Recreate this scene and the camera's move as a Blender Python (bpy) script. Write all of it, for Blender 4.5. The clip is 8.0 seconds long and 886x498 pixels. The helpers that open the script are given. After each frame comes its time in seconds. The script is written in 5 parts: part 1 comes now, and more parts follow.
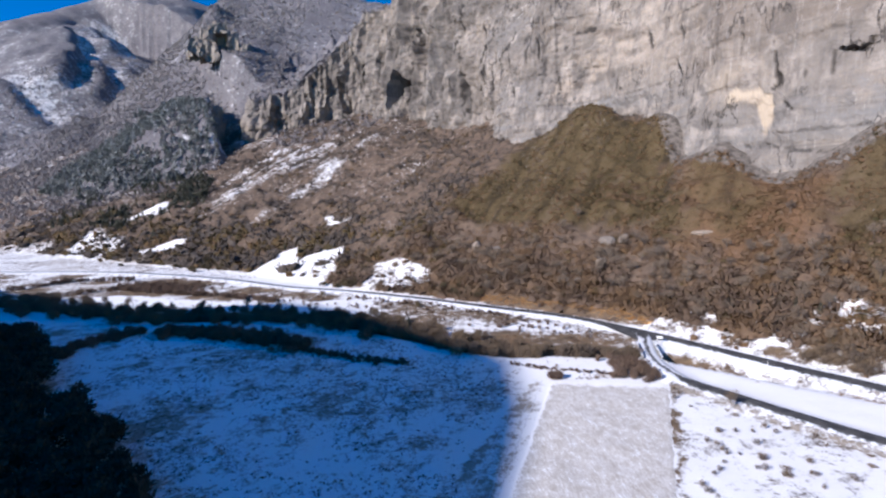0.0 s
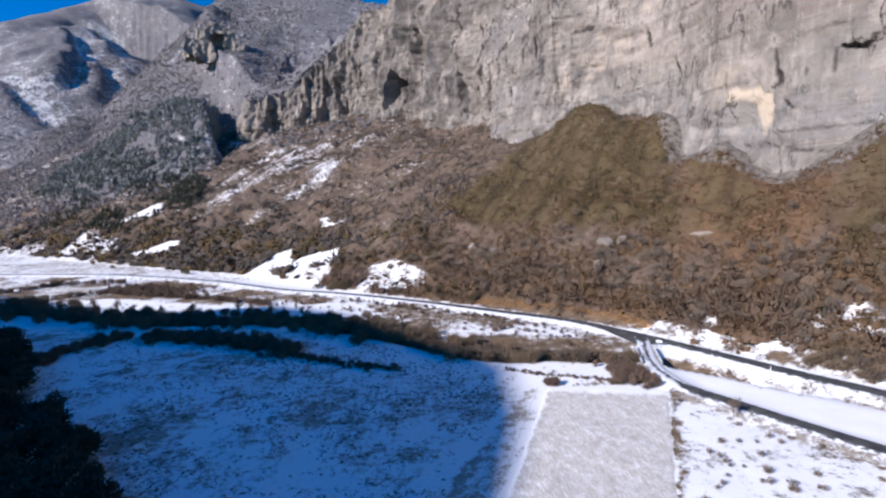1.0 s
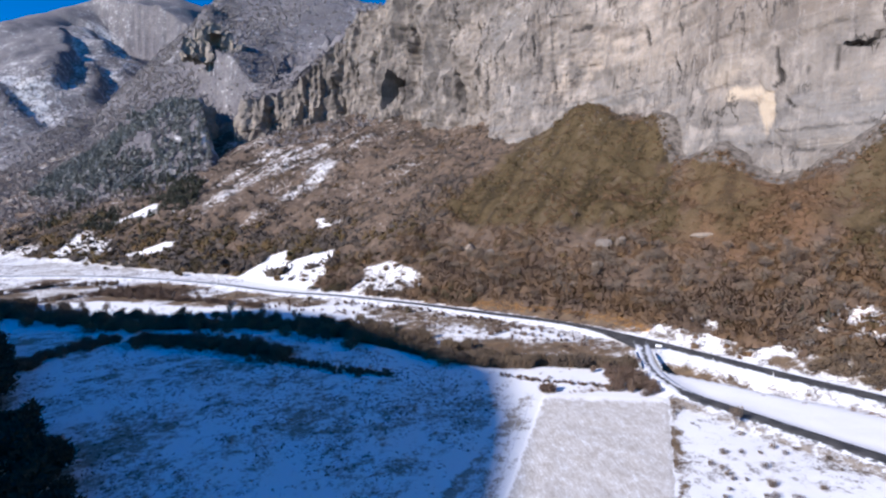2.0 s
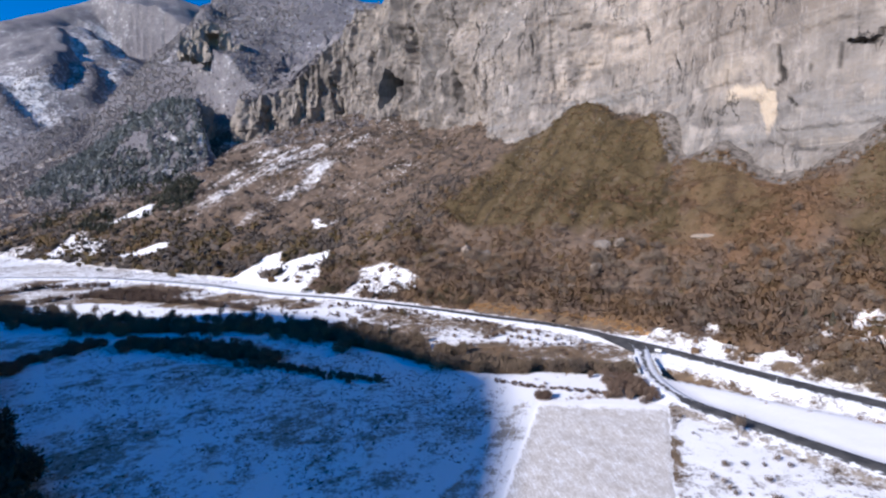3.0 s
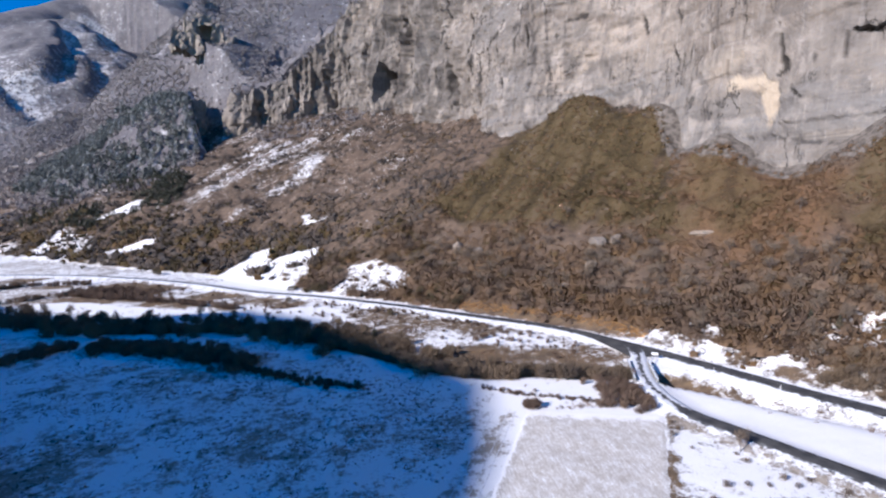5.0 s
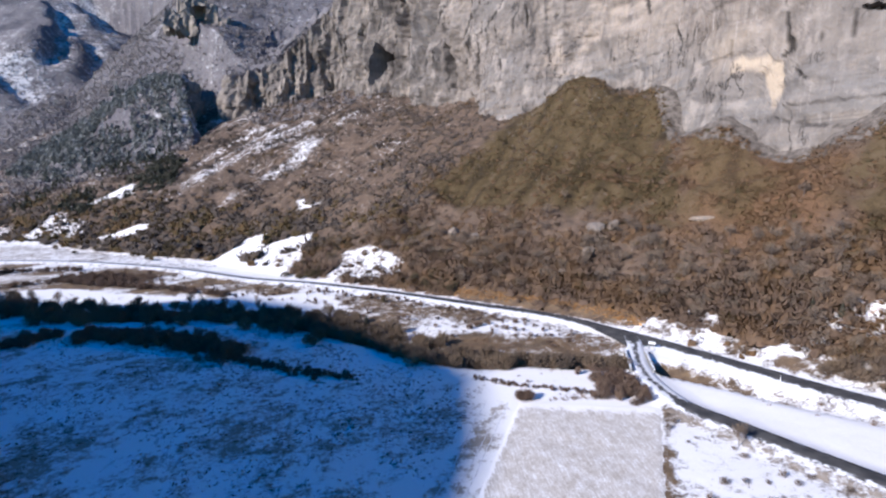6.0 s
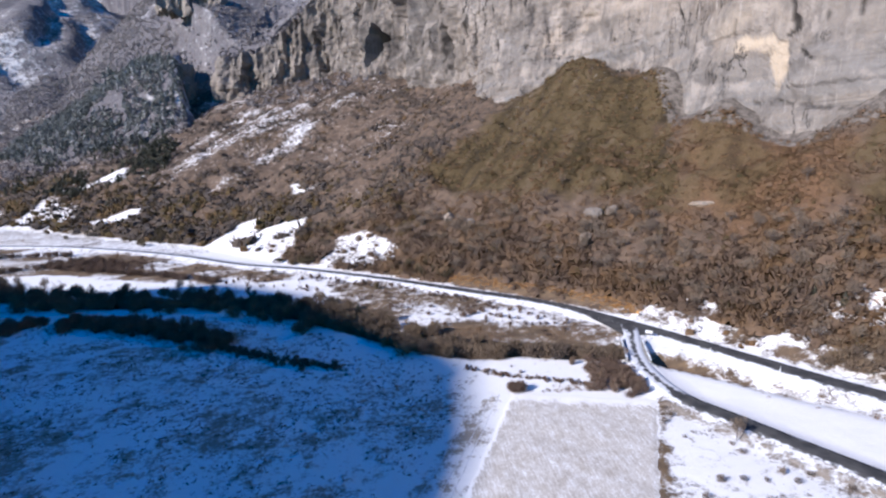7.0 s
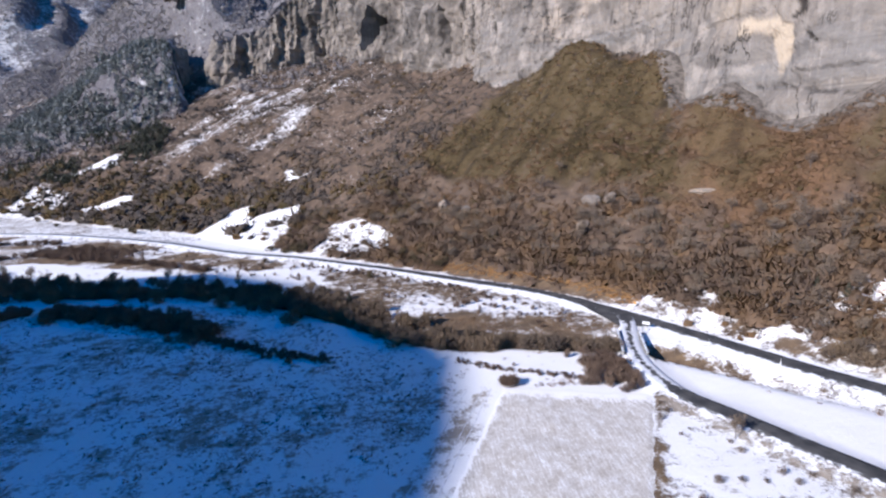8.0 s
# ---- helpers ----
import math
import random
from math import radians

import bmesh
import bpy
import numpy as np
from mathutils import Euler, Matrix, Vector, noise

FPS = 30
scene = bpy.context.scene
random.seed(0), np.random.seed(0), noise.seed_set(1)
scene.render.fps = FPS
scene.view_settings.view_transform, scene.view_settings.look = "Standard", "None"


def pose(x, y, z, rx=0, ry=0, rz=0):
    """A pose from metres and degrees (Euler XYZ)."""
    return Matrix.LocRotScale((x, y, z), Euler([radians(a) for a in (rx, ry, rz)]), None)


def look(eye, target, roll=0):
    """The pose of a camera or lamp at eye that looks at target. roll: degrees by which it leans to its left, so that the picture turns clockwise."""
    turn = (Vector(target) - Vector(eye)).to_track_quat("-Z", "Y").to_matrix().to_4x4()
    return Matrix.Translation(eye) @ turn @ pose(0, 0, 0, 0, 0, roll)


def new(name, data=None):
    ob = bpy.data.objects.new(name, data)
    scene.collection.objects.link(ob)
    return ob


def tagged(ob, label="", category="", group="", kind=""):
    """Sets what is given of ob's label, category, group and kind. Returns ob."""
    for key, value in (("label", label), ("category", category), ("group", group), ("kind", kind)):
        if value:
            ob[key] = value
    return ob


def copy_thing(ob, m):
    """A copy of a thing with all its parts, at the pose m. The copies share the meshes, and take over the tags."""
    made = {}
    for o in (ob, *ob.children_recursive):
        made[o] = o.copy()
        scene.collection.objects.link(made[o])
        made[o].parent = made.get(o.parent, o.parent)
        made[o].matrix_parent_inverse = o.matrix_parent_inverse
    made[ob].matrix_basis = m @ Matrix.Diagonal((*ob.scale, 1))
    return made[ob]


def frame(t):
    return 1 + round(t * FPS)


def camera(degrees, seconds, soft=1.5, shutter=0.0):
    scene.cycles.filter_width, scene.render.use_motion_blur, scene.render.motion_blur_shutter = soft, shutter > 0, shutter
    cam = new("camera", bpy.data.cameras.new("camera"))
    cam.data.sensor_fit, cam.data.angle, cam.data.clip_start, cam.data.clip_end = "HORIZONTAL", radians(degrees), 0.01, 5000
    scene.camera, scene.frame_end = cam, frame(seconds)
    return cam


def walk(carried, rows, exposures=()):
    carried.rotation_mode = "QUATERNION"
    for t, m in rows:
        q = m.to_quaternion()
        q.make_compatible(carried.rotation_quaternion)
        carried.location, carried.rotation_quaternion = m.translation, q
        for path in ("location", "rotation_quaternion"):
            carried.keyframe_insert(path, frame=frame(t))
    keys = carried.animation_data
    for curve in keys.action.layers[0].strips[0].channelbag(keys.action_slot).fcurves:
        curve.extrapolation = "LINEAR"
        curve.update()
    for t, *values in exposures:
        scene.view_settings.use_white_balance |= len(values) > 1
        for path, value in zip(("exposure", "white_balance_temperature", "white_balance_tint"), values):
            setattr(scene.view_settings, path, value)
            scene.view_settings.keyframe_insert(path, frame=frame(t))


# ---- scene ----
cam = camera(82.7, 8.0, soft=2.3)
PATH = [
    (0, (-4.281, -12.688, 51.774), (-4.132, -10.704, 51.566), -1.7),
    (0.5, (-3.217, -10.486, 51.714), (-3.067, -8.502, 51.507), -1.8),
    (1, (-2.118, -8.289, 51.708), (-1.965, -6.305, 51.503), -1.8),
    (1.5, (-1.012, -6.273, 51.715), (-0.858, -4.289, 51.511), -1.8),
    (3, (2.446, 0.015, 51.581), (2.601, 1.999, 51.38), -1.8),
    (3.5, (3.646, 2.159, 51.495), (3.802, 4.143, 51.293), -1.8),
    (4, (4.797, 4.156, 51.432), (4.954, 6.14, 51.231), -1.8),
    (5.5, (8.35, 10.411, 51.47), (8.511, 12.39, 51.224), -1.8),
    (6, (9.67, 12.555, 51.454), (9.829, 14.529, 51.173), -1.8),
    (6.5, (10.809, 14.698, 51.478), (10.968, 16.667, 51.165), -1.8),
    (7, (12.143, 16.766, 51.431), (12.302, 18.73, 51.088), -1.8),
    (7.5, (13.346, 18.839, 51.336), (13.506, 20.798, 50.961), -1.8),
    (8, (14.6, 20.917, 51.24), (14.759, 22.871, 50.845), -1.8),
]
walk(cam, [(t, look(eye, target, roll)) for t, eye, target, roll in PATH], [(0, 0.48, 4750, 17), (8, 0.48, 4750, 17)])

# ---- light ----
SUN_TO = Vector((0.85, 0.53, 0.0)).normalized()   # the way the light travels over the ground
SUN_UP = radians(28)
sun = new("sun", bpy.data.lights.new("sun", "SUN"))
sun.data.energy, sun.data.angle, sun.data.color = 5.6, radians(0.42), (1.0, 0.785, 0.53)
ray_way = Vector((SUN_TO.x * math.cos(SUN_UP), SUN_TO.y * math.cos(SUN_UP), -math.sin(SUN_UP)))
sun.matrix_world = look(-ray_way * 1000, (0, 0, 0))
world = bpy.data.worlds.new("winter_sky")
scene.world = world
world.use_nodes = True
wt = world.node_tree
sky = wt.nodes.new("ShaderNodeTexSky")
sky.sky_type, sky.sun_disc = "NISHITA", False
sky.sun_elevation, sky.sun_rotation = SUN_UP, math.atan2(-SUN_TO.x, -SUN_TO.y)
sky.altitude, sky.air_density, sky.dust_density, sky.ozone_density = 900, 1.0, 0.0, 2.0
deep = wt.nodes.new("ShaderNodeHueSaturation")
deep.inputs["Hue"].default_value, deep.inputs["Saturation"].default_value = 0.496, 3.7
wt.links.new(sky.outputs[0], deep.inputs["Color"])
wt.links.new(deep.outputs[0], wt.nodes["Background"].inputs[0])
wt.nodes["Background"].inputs[1].default_value = 0.079


# ---- arithmetic ----
def hash3(i, j, k, seed):
    h = (i * 374761393 + j * 668265263 + k * 2147483647 + seed * 1274126177) & 0xFFFFFFFF
    h = ((h ^ (h >> 13)) * 1274126177) & 0xFFFFFFFF
    h = ((h ^ (h >> 16)) * 2246822519) & 0xFFFFFFFF
    return ((h ^ (h >> 15)) & 0xFFFFFF) / 0xFFFFFF


def vnoise(x, y, z, seed=0):
    """Smooth value noise, -1 to 1."""
    x, y, z = np.broadcast_arrays(np.asarray(x, float), np.asarray(y, float), np.asarray(z, float))
    i, j, k = (np.atleast_1d(np.floor(a).astype(np.int64)) if a.ndim == 0 else np.floor(a).astype(np.int64) for a in (x, y, z))
    f, g, h = x - i, y - j, z - k
    f, g, h = (a * a * a * (a * (a * 6 - 15) + 10) for a in (f, g, h))
    out = 0
    for a in (0, 1):
        for b in (0, 1):
            for c in (0, 1):
                w = (f if a else 1 - f) * (g if b else 1 - g) * (h if c else 1 - h)
                out = out + w * hash3(i + a, j + b, k + c, seed)
    return out * 2 - 1


def fbm(x, y, z=0.0, seed=0, octaves=4, gain=0.5):
    total, amp = 0, 1.0
    for o in range(octaves):
        total = total + amp * vnoise(np.asarray(x) * 2**o + 17.3 * o, np.asarray(y) * 2**o, np.asarray(z) * 2**o, seed + o)
        amp *= gain
    return total


def ridged(x, y, z=0.0, seed=0, octaves=3):
    total, amp = 0, 1.0
    for o in range(octaves):
        total = total + amp * (1 - np.abs(vnoise(np.asarray(x) * 2**o, np.asarray(y) * 2**o, np.asarray(z) * 2**o, seed + o)) * 2)
        amp *= 0.5
    return total


def ease(a, b, x):
    t = np.clip((np.asarray(x, float) - a) / (b - a), 0, 1)
    return t * t * (3 - 2 * t)


def along(line, x, y):
    """Arc length and signed distance (left of the line's way is minus) of places from a polyline."""
    line = np.asarray(line, float)
    x, y = np.asarray(x, float), np.asarray(y, float)
    best, arc, side, run = np.full(x.shape, 1e9), np.zeros(x.shape), np.ones(x.shape), 0.0
    for a, b in zip(line[:-1], line[1:]):
        d = b - a
        n = float(np.hypot(*d))
        d = d / n
        t = np.clip((x - a[0]) * d[0] + (y - a[1]) * d[1], 0, n)
        ex, ey = x - a[0] - t * d[0], y - a[1] - t * d[1]
        r = np.hypot(ex, ey)
        near = r < best
        best, arc = np.where(near, r, best), np.where(near, run + t, arc)
        side = np.where(near, np.where(d[1] * ex - d[0] * ey >= 0, 1.0, -1.0), side)
        run += n
    return arc, best * side


def smooth_line(points, step):
    """A Catmull-Rom curve through the points, resampled at even steps."""
    p = np.asarray(points, float)
    q = np.vstack([2 * p[0] - p[1], p, 2 * p[-1] - p[-2]])
    out = []
    for i in range(1, len(q) - 2):
        t = np.linspace(0, 1, 24, endpoint=False)[:, None]
        a, b, c, d = q[i - 1], q[i], q[i + 1], q[i + 2]
        out.append(0.5 * (2 * b + (c - a) * t + (2 * a - 5 * b + 4 * c - d) * t**2 + (3 * b - a - 3 * c + d) * t**3))
    out = np.vstack(out + [p[-1:]])
    arc = np.r_[0, np.cumsum(np.hypot(*np.diff(out[:, :2], axis=0).T))]
    at = np.linspace(0, arc[-1], max(2, int(arc[-1] / step) + 1))
    return np.stack([np.interp(at, arc, out[:, k]) for k in range(out.shape[1])], 1)


def blob(x, y, cx, cy, rx, ry, turn=0.0):
    """1 inside an ellipse, fading to 0 over its outer third."""
    c, s = math.cos(radians(turn)), math.sin(radians(turn))
    u, v = (x - cx) * c + (y - cy) * s, -(x - cx) * s + (y - cy) * c
    return 1 - ease(0.7, 1.3, np.hypot(u / rx, v / ry))


# ---- the plan ----
MAIN_ROAD = [(150, 20), (132, 62), (113.5, 99.3), (102.8, 117.5), (87, 147), (76, 165.5), (62, 186), (36, 207.5),
             (5.5, 231.5), (-36, 258), (-70, 274), (-110, 302), (-153, 325), (-198, 343.5), (-243, 353), (-290, 360), (-400, 390), (-560, 470), (-800, 640)]
SLOPE_FOOT = [(150, 20), (132, 62), (113.5, 99.3), (102.6, 116.9), (85.4, 145.5), (74.0, 164.5), (58.5, 183.5), (34.5, 206.5),
              (5.5, 232), (-36, 261.5), (-81, 298), (-123, 333), (-176, 363), (-265, 418), (-375, 488), (-520, 590), (-800, 780)]
SIDE_ROAD = [(79, 158), (77.2, 152), (74.1, 144.3), (71.2, 136.7), (69.2, 128.7), (68.6, 122), (68.9, 115), (70.2, 109.5), (74, 102.5), (80, 91),
             (86.5, 79.5), (96.5, 64), (112, 41)]
STREAM = [(150, 62), (118, 88), (98, 110), (86, 124), (72, 137), (58, 141), (44, 145), (28, 146), (12, 157), (-8, 175), (-30, 193),
          (-62, 207), (-104, 210), (-134, 222), (-205, 252), (-330, 330)]
CLIFF = [(300, 20), (262, 80), (228, 140), (200, 182), (181, 210), (170, 238), (162, 262), (166, 300), (160, 345), (135, 374),
         (99, 388), (84, 428), (57, 492), (28, 568), (-10, 620), (-56, 680), (-117, 694), (-172, 690), (-194, 688), (-206, 694), (-203, 725), (-183, 800)]
ROAD_LINE, FOOT_LINE, SIDE_LINE, STREAM_LINE, CLIFF_LINE = (smooth_line(p, 3.0) for p in (MAIN_ROAD, SLOPE_FOOT, SIDE_ROAD, STREAM, CLIFF))
ROAD_RISE = 0.9


def valley(x, y):
    return 0.022 * np.logaddexp(0, (-0.75 * x + 0.66 * y - 120) / 30) * 30


def ground_height(x, y):
    x, y = np.asarray(x, float), np.asarray(y, float)
    u, s = along(FOOT_LINE, x, y)
    sr = np.abs(along(ROAD_LINE, x, y)[1])
    base = valley(x, y)
    steep = np.interp(u, [0, 110, 215, 345, 520], [0.68, 0.66, 0.60, 0.52, 0.48])
    up = 0.25 * np.clip(s - 4, 0, 10) + steep * np.logaddexp(0, (s - 15) / 4) * 4
    far = ease(10, 60, s)
    up = up + far * (3.0 * fbm(x / 45, y / 45, seed=3, octaves=3) + 5.0 * far * ridged(u / 38, s / 160, seed=5, octaves=2) * 0.5)
    up = up + 12 * np.exp(-(((x - 134) / 30) ** 2 + ((y - 340) / 36) ** 2)) + 6 * np.exp(-(((x - 158) / 16) ** 2 + ((y - 297) / 22) ** 2)) + 5 * np.exp(-(((x - 206) / 18) ** 2 + ((y - 178) / 26) ** 2)) - 7 * np.exp(-(((x - 172) / 12) ** 2 + ((y - 212) / 26) ** 2))
    up = up + 3 * np.exp(-(((x - 136) / 12) ** 2 + ((y - 344) / 16) ** 2)) + 4 * np.exp(-(((x - 160) / 8) ** 2 + ((y - 292) / 10) ** 2)) - 10 * np.exp(-(((x - 158) / 12) ** 2 + ((y - 326) / 12) ** 2)) - 9 * np.exp(-(((x - 157) / 10) ** 2 + ((y - 346) / 10) ** 2)) - 5 * np.exp(-(((x - 146) / 9) ** 2 + ((y - 366) / 9) ** 2)) - 9 * np.exp(-(((x - 163) / 8) ** 2 + ((y - 277) / 8) ** 2))
    up = up + 5.5 * np.exp(-(((x - 164) / 9) ** 2 + ((y - 243) / 12) ** 2)) + 8 * np.exp(-(((x - 200) / 12) ** 2 + ((y - 180) / 16) ** 2)) + 8 * np.exp(-(((x - 190) / 11) ** 2 + ((y - 180) / 13) ** 2))
    up = up + ease(40, 80, s) * (1.5 * ridged(x / 15 + 0.5 * y / 15, y / 22, seed=7, octaves=2) + 0.8 * fbm(x / 6, y / 6, seed=8, octaves=2))
    up = -np.logaddexp(0, (185 - up) / 12) * 12 + 185
    z = base + np.maximum(up, 0) * (s > 0)
    # the road's bank, the side road's bank, the stream's cut
    z = np.maximum(z, np.where(sr < 12, base + ROAD_RISE - 0.12 - np.clip(sr - 3.6, 0, 9) * 0.35, -9))
    u2, s2 = along(SIDE_LINE, x, y)
    z = np.maximum(z, base + ROAD_RISE - 0.12 - np.clip(np.abs(s2) - 2.6, 0, 9) * 0.4)
    u3, s3 = along(STREAM_LINE, x, y)
    z = z - 2.3 * (1 - ease(1.2, 5.0, np.abs(s3))) * ease(3.0, 5.0, sr) * (1 - 0.75 * ease(90, 105, x))
    z = z + 0.10 * fbm(x / 7, y / 7, seed=9, octaves=3) * ease(3.5, 9, sr) * ease(2.5, 6, np.abs(s2))
    return z


def spaced(a, b, lo, hi, fine, grow):
    """Grid lines: fine between lo and hi, growing outwards to a and b."""
    mid = list(np.arange(lo, hi, fine))
    left, right, d = [], [], fine
    while (left or [lo])[-1] > a:
        d *= grow
        left.append((left or [lo])[-1] - d)
    d = fine
    while (right or [hi])[-1] < b:
        d *= grow
        right.append((right or [hi])[-1] + d)
    return np.array(left[::-1] + mid + [hi] + right)


def grid_mesh(name, xyz, attributes=None, smooth=True):
    """A mesh from a rows x columns x 3 array of places."""
    r, c = xyz.shape[:2]
    me = bpy.data.meshes.new(name)
    i = (np.arange(r - 1)[:, None] * c + np.arange(c - 1)[None, :]).ravel()
    quads = np.stack([i, i + 1, i + c + 1, i + c], 1)
    fill_mesh(me, xyz.reshape(-1, 3), quads, attributes, smooth)
    return me


def fill_mesh(me, verts, faces, attributes=None, smooth=False):
    n = faces.shape[1]
    me.vertices.add(len(verts))
    me.vertices.foreach_set("co", np.ascontiguousarray(verts, dtype=np.float32).ravel())
    me.loops.add(faces.size)
    me.loops.foreach_set("vertex_index", np.ascontiguousarray(faces, dtype=np.int32).ravel())
    me.polygons.add(len(faces))
    me.polygons.foreach_set("loop_start", np.arange(0, faces.size, n, dtype=np.int32))
    me.polygons.foreach_set("use_smooth", np.full(len(faces), smooth))
    for key, values in (attributes or {}).items():
        me.attributes.new(key, "FLOAT", "POINT").data.foreach_set("value", np.ascontiguousarray(values, dtype=np.float32).ravel())
    me.update(calc_edges=True)
    me.validate()


# ---- materials ----
class Nodes:
    """A short way to write a node tree."""

    def __init__(self, name):
        self.mat = bpy.data.materials.new(name)
        self.mat.use_nodes = True
        self.t = self.mat.node_tree
        self.bsdf = self.t.nodes["Principled BSDF"]
        self.bsdf.inputs["Roughness"].default_value = 0.9
        self.bsdf.inputs["Specular IOR Level"].default_value = 0.2
        self.coord = self.t.nodes.new("ShaderNodeTexCoord").outputs["Object"]

    def plug(self, socket, v):
        if isinstance(v, bpy.types.NodeSocket):
            self.t.links.new(v, socket)
        elif isinstance(v, (tuple, list)) and len(v) == 3 and socket.type == "RGBA":
            socket.default_value = (*v, 1)
        else:
            socket.default_value = v

    def noise(self, scale, detail=4.0, rough=0.55, stretch=None, kind="ShaderNodeTexNoise", out=0):
        n = self.t.nodes.new(kind)
        n.inputs["Scale"].default_value = scale
        if kind == "ShaderNodeTexNoise":
            n.inputs["Detail"].default_value, n.inputs["Roughness"].default_value = detail, rough
        v = self.coord
        if stretch:
            m = self.t.nodes.new("ShaderNodeMapping")
            self.plug(m.inputs["Vector"], v)
            m.inputs["Rotation"].default_value = (0, 0, radians(stretch[3] if len(stretch) > 3 else 0))
            m.inputs["Scale"].default_value = stretch[:3]
            v = m.outputs[0]
        self.plug(n.inputs["Vector"], v)
        return n.outputs[out]

    def attr(self, name):
        n = self.t.nodes.new("ShaderNodeAttribute")
        n.attribute_name = name
        return n.outputs["Fac"]

    def math(self, op, a, b=0.0, clamp=False):
        n = self.t.nodes.new("ShaderNodeMath")
        n.operation, n.use_clamp = op, clamp
        self.plug(n.inputs[0], a)
        self.plug(n.inputs[1], b)
        return n.outputs[0]

    def step(self, x, a, b):
        n = self.t.nodes.new("ShaderNodeMapRange")
        n.interpolation_type = "SMOOTHSTEP"
        self.plug(n.inputs[0], x)
        self.plug(n.inputs[1], a)
        self.plug(n.inputs[2], b)
        return n.outputs[0]

    def mix(self, f, a, b):
        n = self.t.nodes.new("ShaderNodeMix")
        n.data_type = "RGBA"
        self.plug(n.inputs["Factor"], f)
        self.plug(n.inputs[6], a)
        self.plug(n.inputs[7], b)
        return n.outputs[2]

    def ramp(self, f, stops):
        n = self.t.nodes.new("ShaderNodeValToRGB")
        e = n.color_ramp.elements
        while len(e) < len(stops):
            e.new(0.5)
        for k, (p, c) in zip(e, stops):
            k.position, k.color = p, (*c, 1)
        self.plug(n.inputs[0], f)
        return n.outputs[0]

    def bump(self, height, strength, distance):
        n = self.t.nodes.new("ShaderNodeBump")
        n.inputs["Strength"].default_value, n.inputs["Distance"].default_value = strength, distance
        self.plug(n.inputs["Height"], height)
        self.plug(self.bsdf.inputs["Normal"], n.outputs[0])

    def done(self, color, rough=None):
        self.plug(self.bsdf.inputs["Base Color"], color)
        if rough is not None:
            self.plug(self.bsdf.inputs["Roughness"], rough)
        return self.mat


SNOW = (0.92, 0.90, 0.875)


def ground_material():
    n = Nodes("snowy_ground")
    big, mid, fine = n.noise(0.03, 3), n.noise(0.22, 5, 0.6), n.noise(1.6, 5, 0.65)
    grass = n.ramp(mid, [(0.3, (0.085, 0.06, 0.04)), (0.5, (0.16, 0.115, 0.07)), (0.68, (0.24, 0.165, 0.085))])
    slope = n.ramp(mid, [(0.3, (0.08, 0.06, 0.044)), (0.5, (0.128, 0.093, 0.064)), (0.7, (0.175, 0.124, 0.08))])
    straw = n.mix(fine, (0.33, 0.28, 0.22), (0.48, 0.43, 0.36))
    turf = n.math("ADD", n.math("MULTIPLY", n.attr("streak"), 0.13), n.math("ADD", n.math("MULTIPLY", mid, 0.4), n.math("MULTIPLY", fine, 0.6)))
    olive = n.ramp(turf, [(0.33, (0.03, 0.022, 0.012)), (0.45, (0.062, 0.045, 0.02)), (0.55, (0.092, 0.066, 0.028)), (0.68, (0.115, 0.086, 0.05))])
    rock = n.mix(n.step(n.noise(0.4, 6, 0.7), 0.35, 0.65), (0.085, 0.072, 0.058), (0.21, 0.182, 0.15))
    base = n.mix(n.attr("slope"), grass, slope)
    base = n.mix(n.attr("warm"), base, n.mix(n.step(fine, 0.35, 0.65), (0.085, 0.05, 0.026), (0.21, 0.12, 0.055)))
    base = n.mix(n.attr("olive"), base, olive)
    base = n.mix(n.step(n.math("ADD", n.attr("rock"), n.math("MULTIPLY", n.math("SUBTRACT", mid, 0.5), 1.5)), 0.4, 0.6), base, rock)
    base = n.mix(n.attr("straw"), base, straw)
    spot = n.noise(0.55, 4, 0.6)
    tint = n.math("ADD", n.math("MULTIPLY", n.math("SUBTRACT", spot, 0.5), 0.9), n.math("ADD", n.math("MULTIPLY", n.math("SUBTRACT", mid, 0.5), 0.9), n.math("MULTIPLY", n.math("SUBTRACT", fine, 0.5), 0.9)))
    cover = n.step(n.math("ADD", n.math("ADD", n.attr("snow"), tint), n.math("MULTIPLY", n.math("SUBTRACT", big, 0.5), 0.4)), 0.34, 0.70)
    n.bump(n.math("MULTIPLY", n.math("ADD", mid, n.math("MULTIPLY", fine, 0.35)), n.math("SUBTRACT", 1.0, n.math("MULTIPLY", cover, 0.65))), 0.7, 0.5)
    white = n.mix(fine, SNOW, (0.84, 0.835, 0.825))
    return n.done(n.mix(cover, base, white))


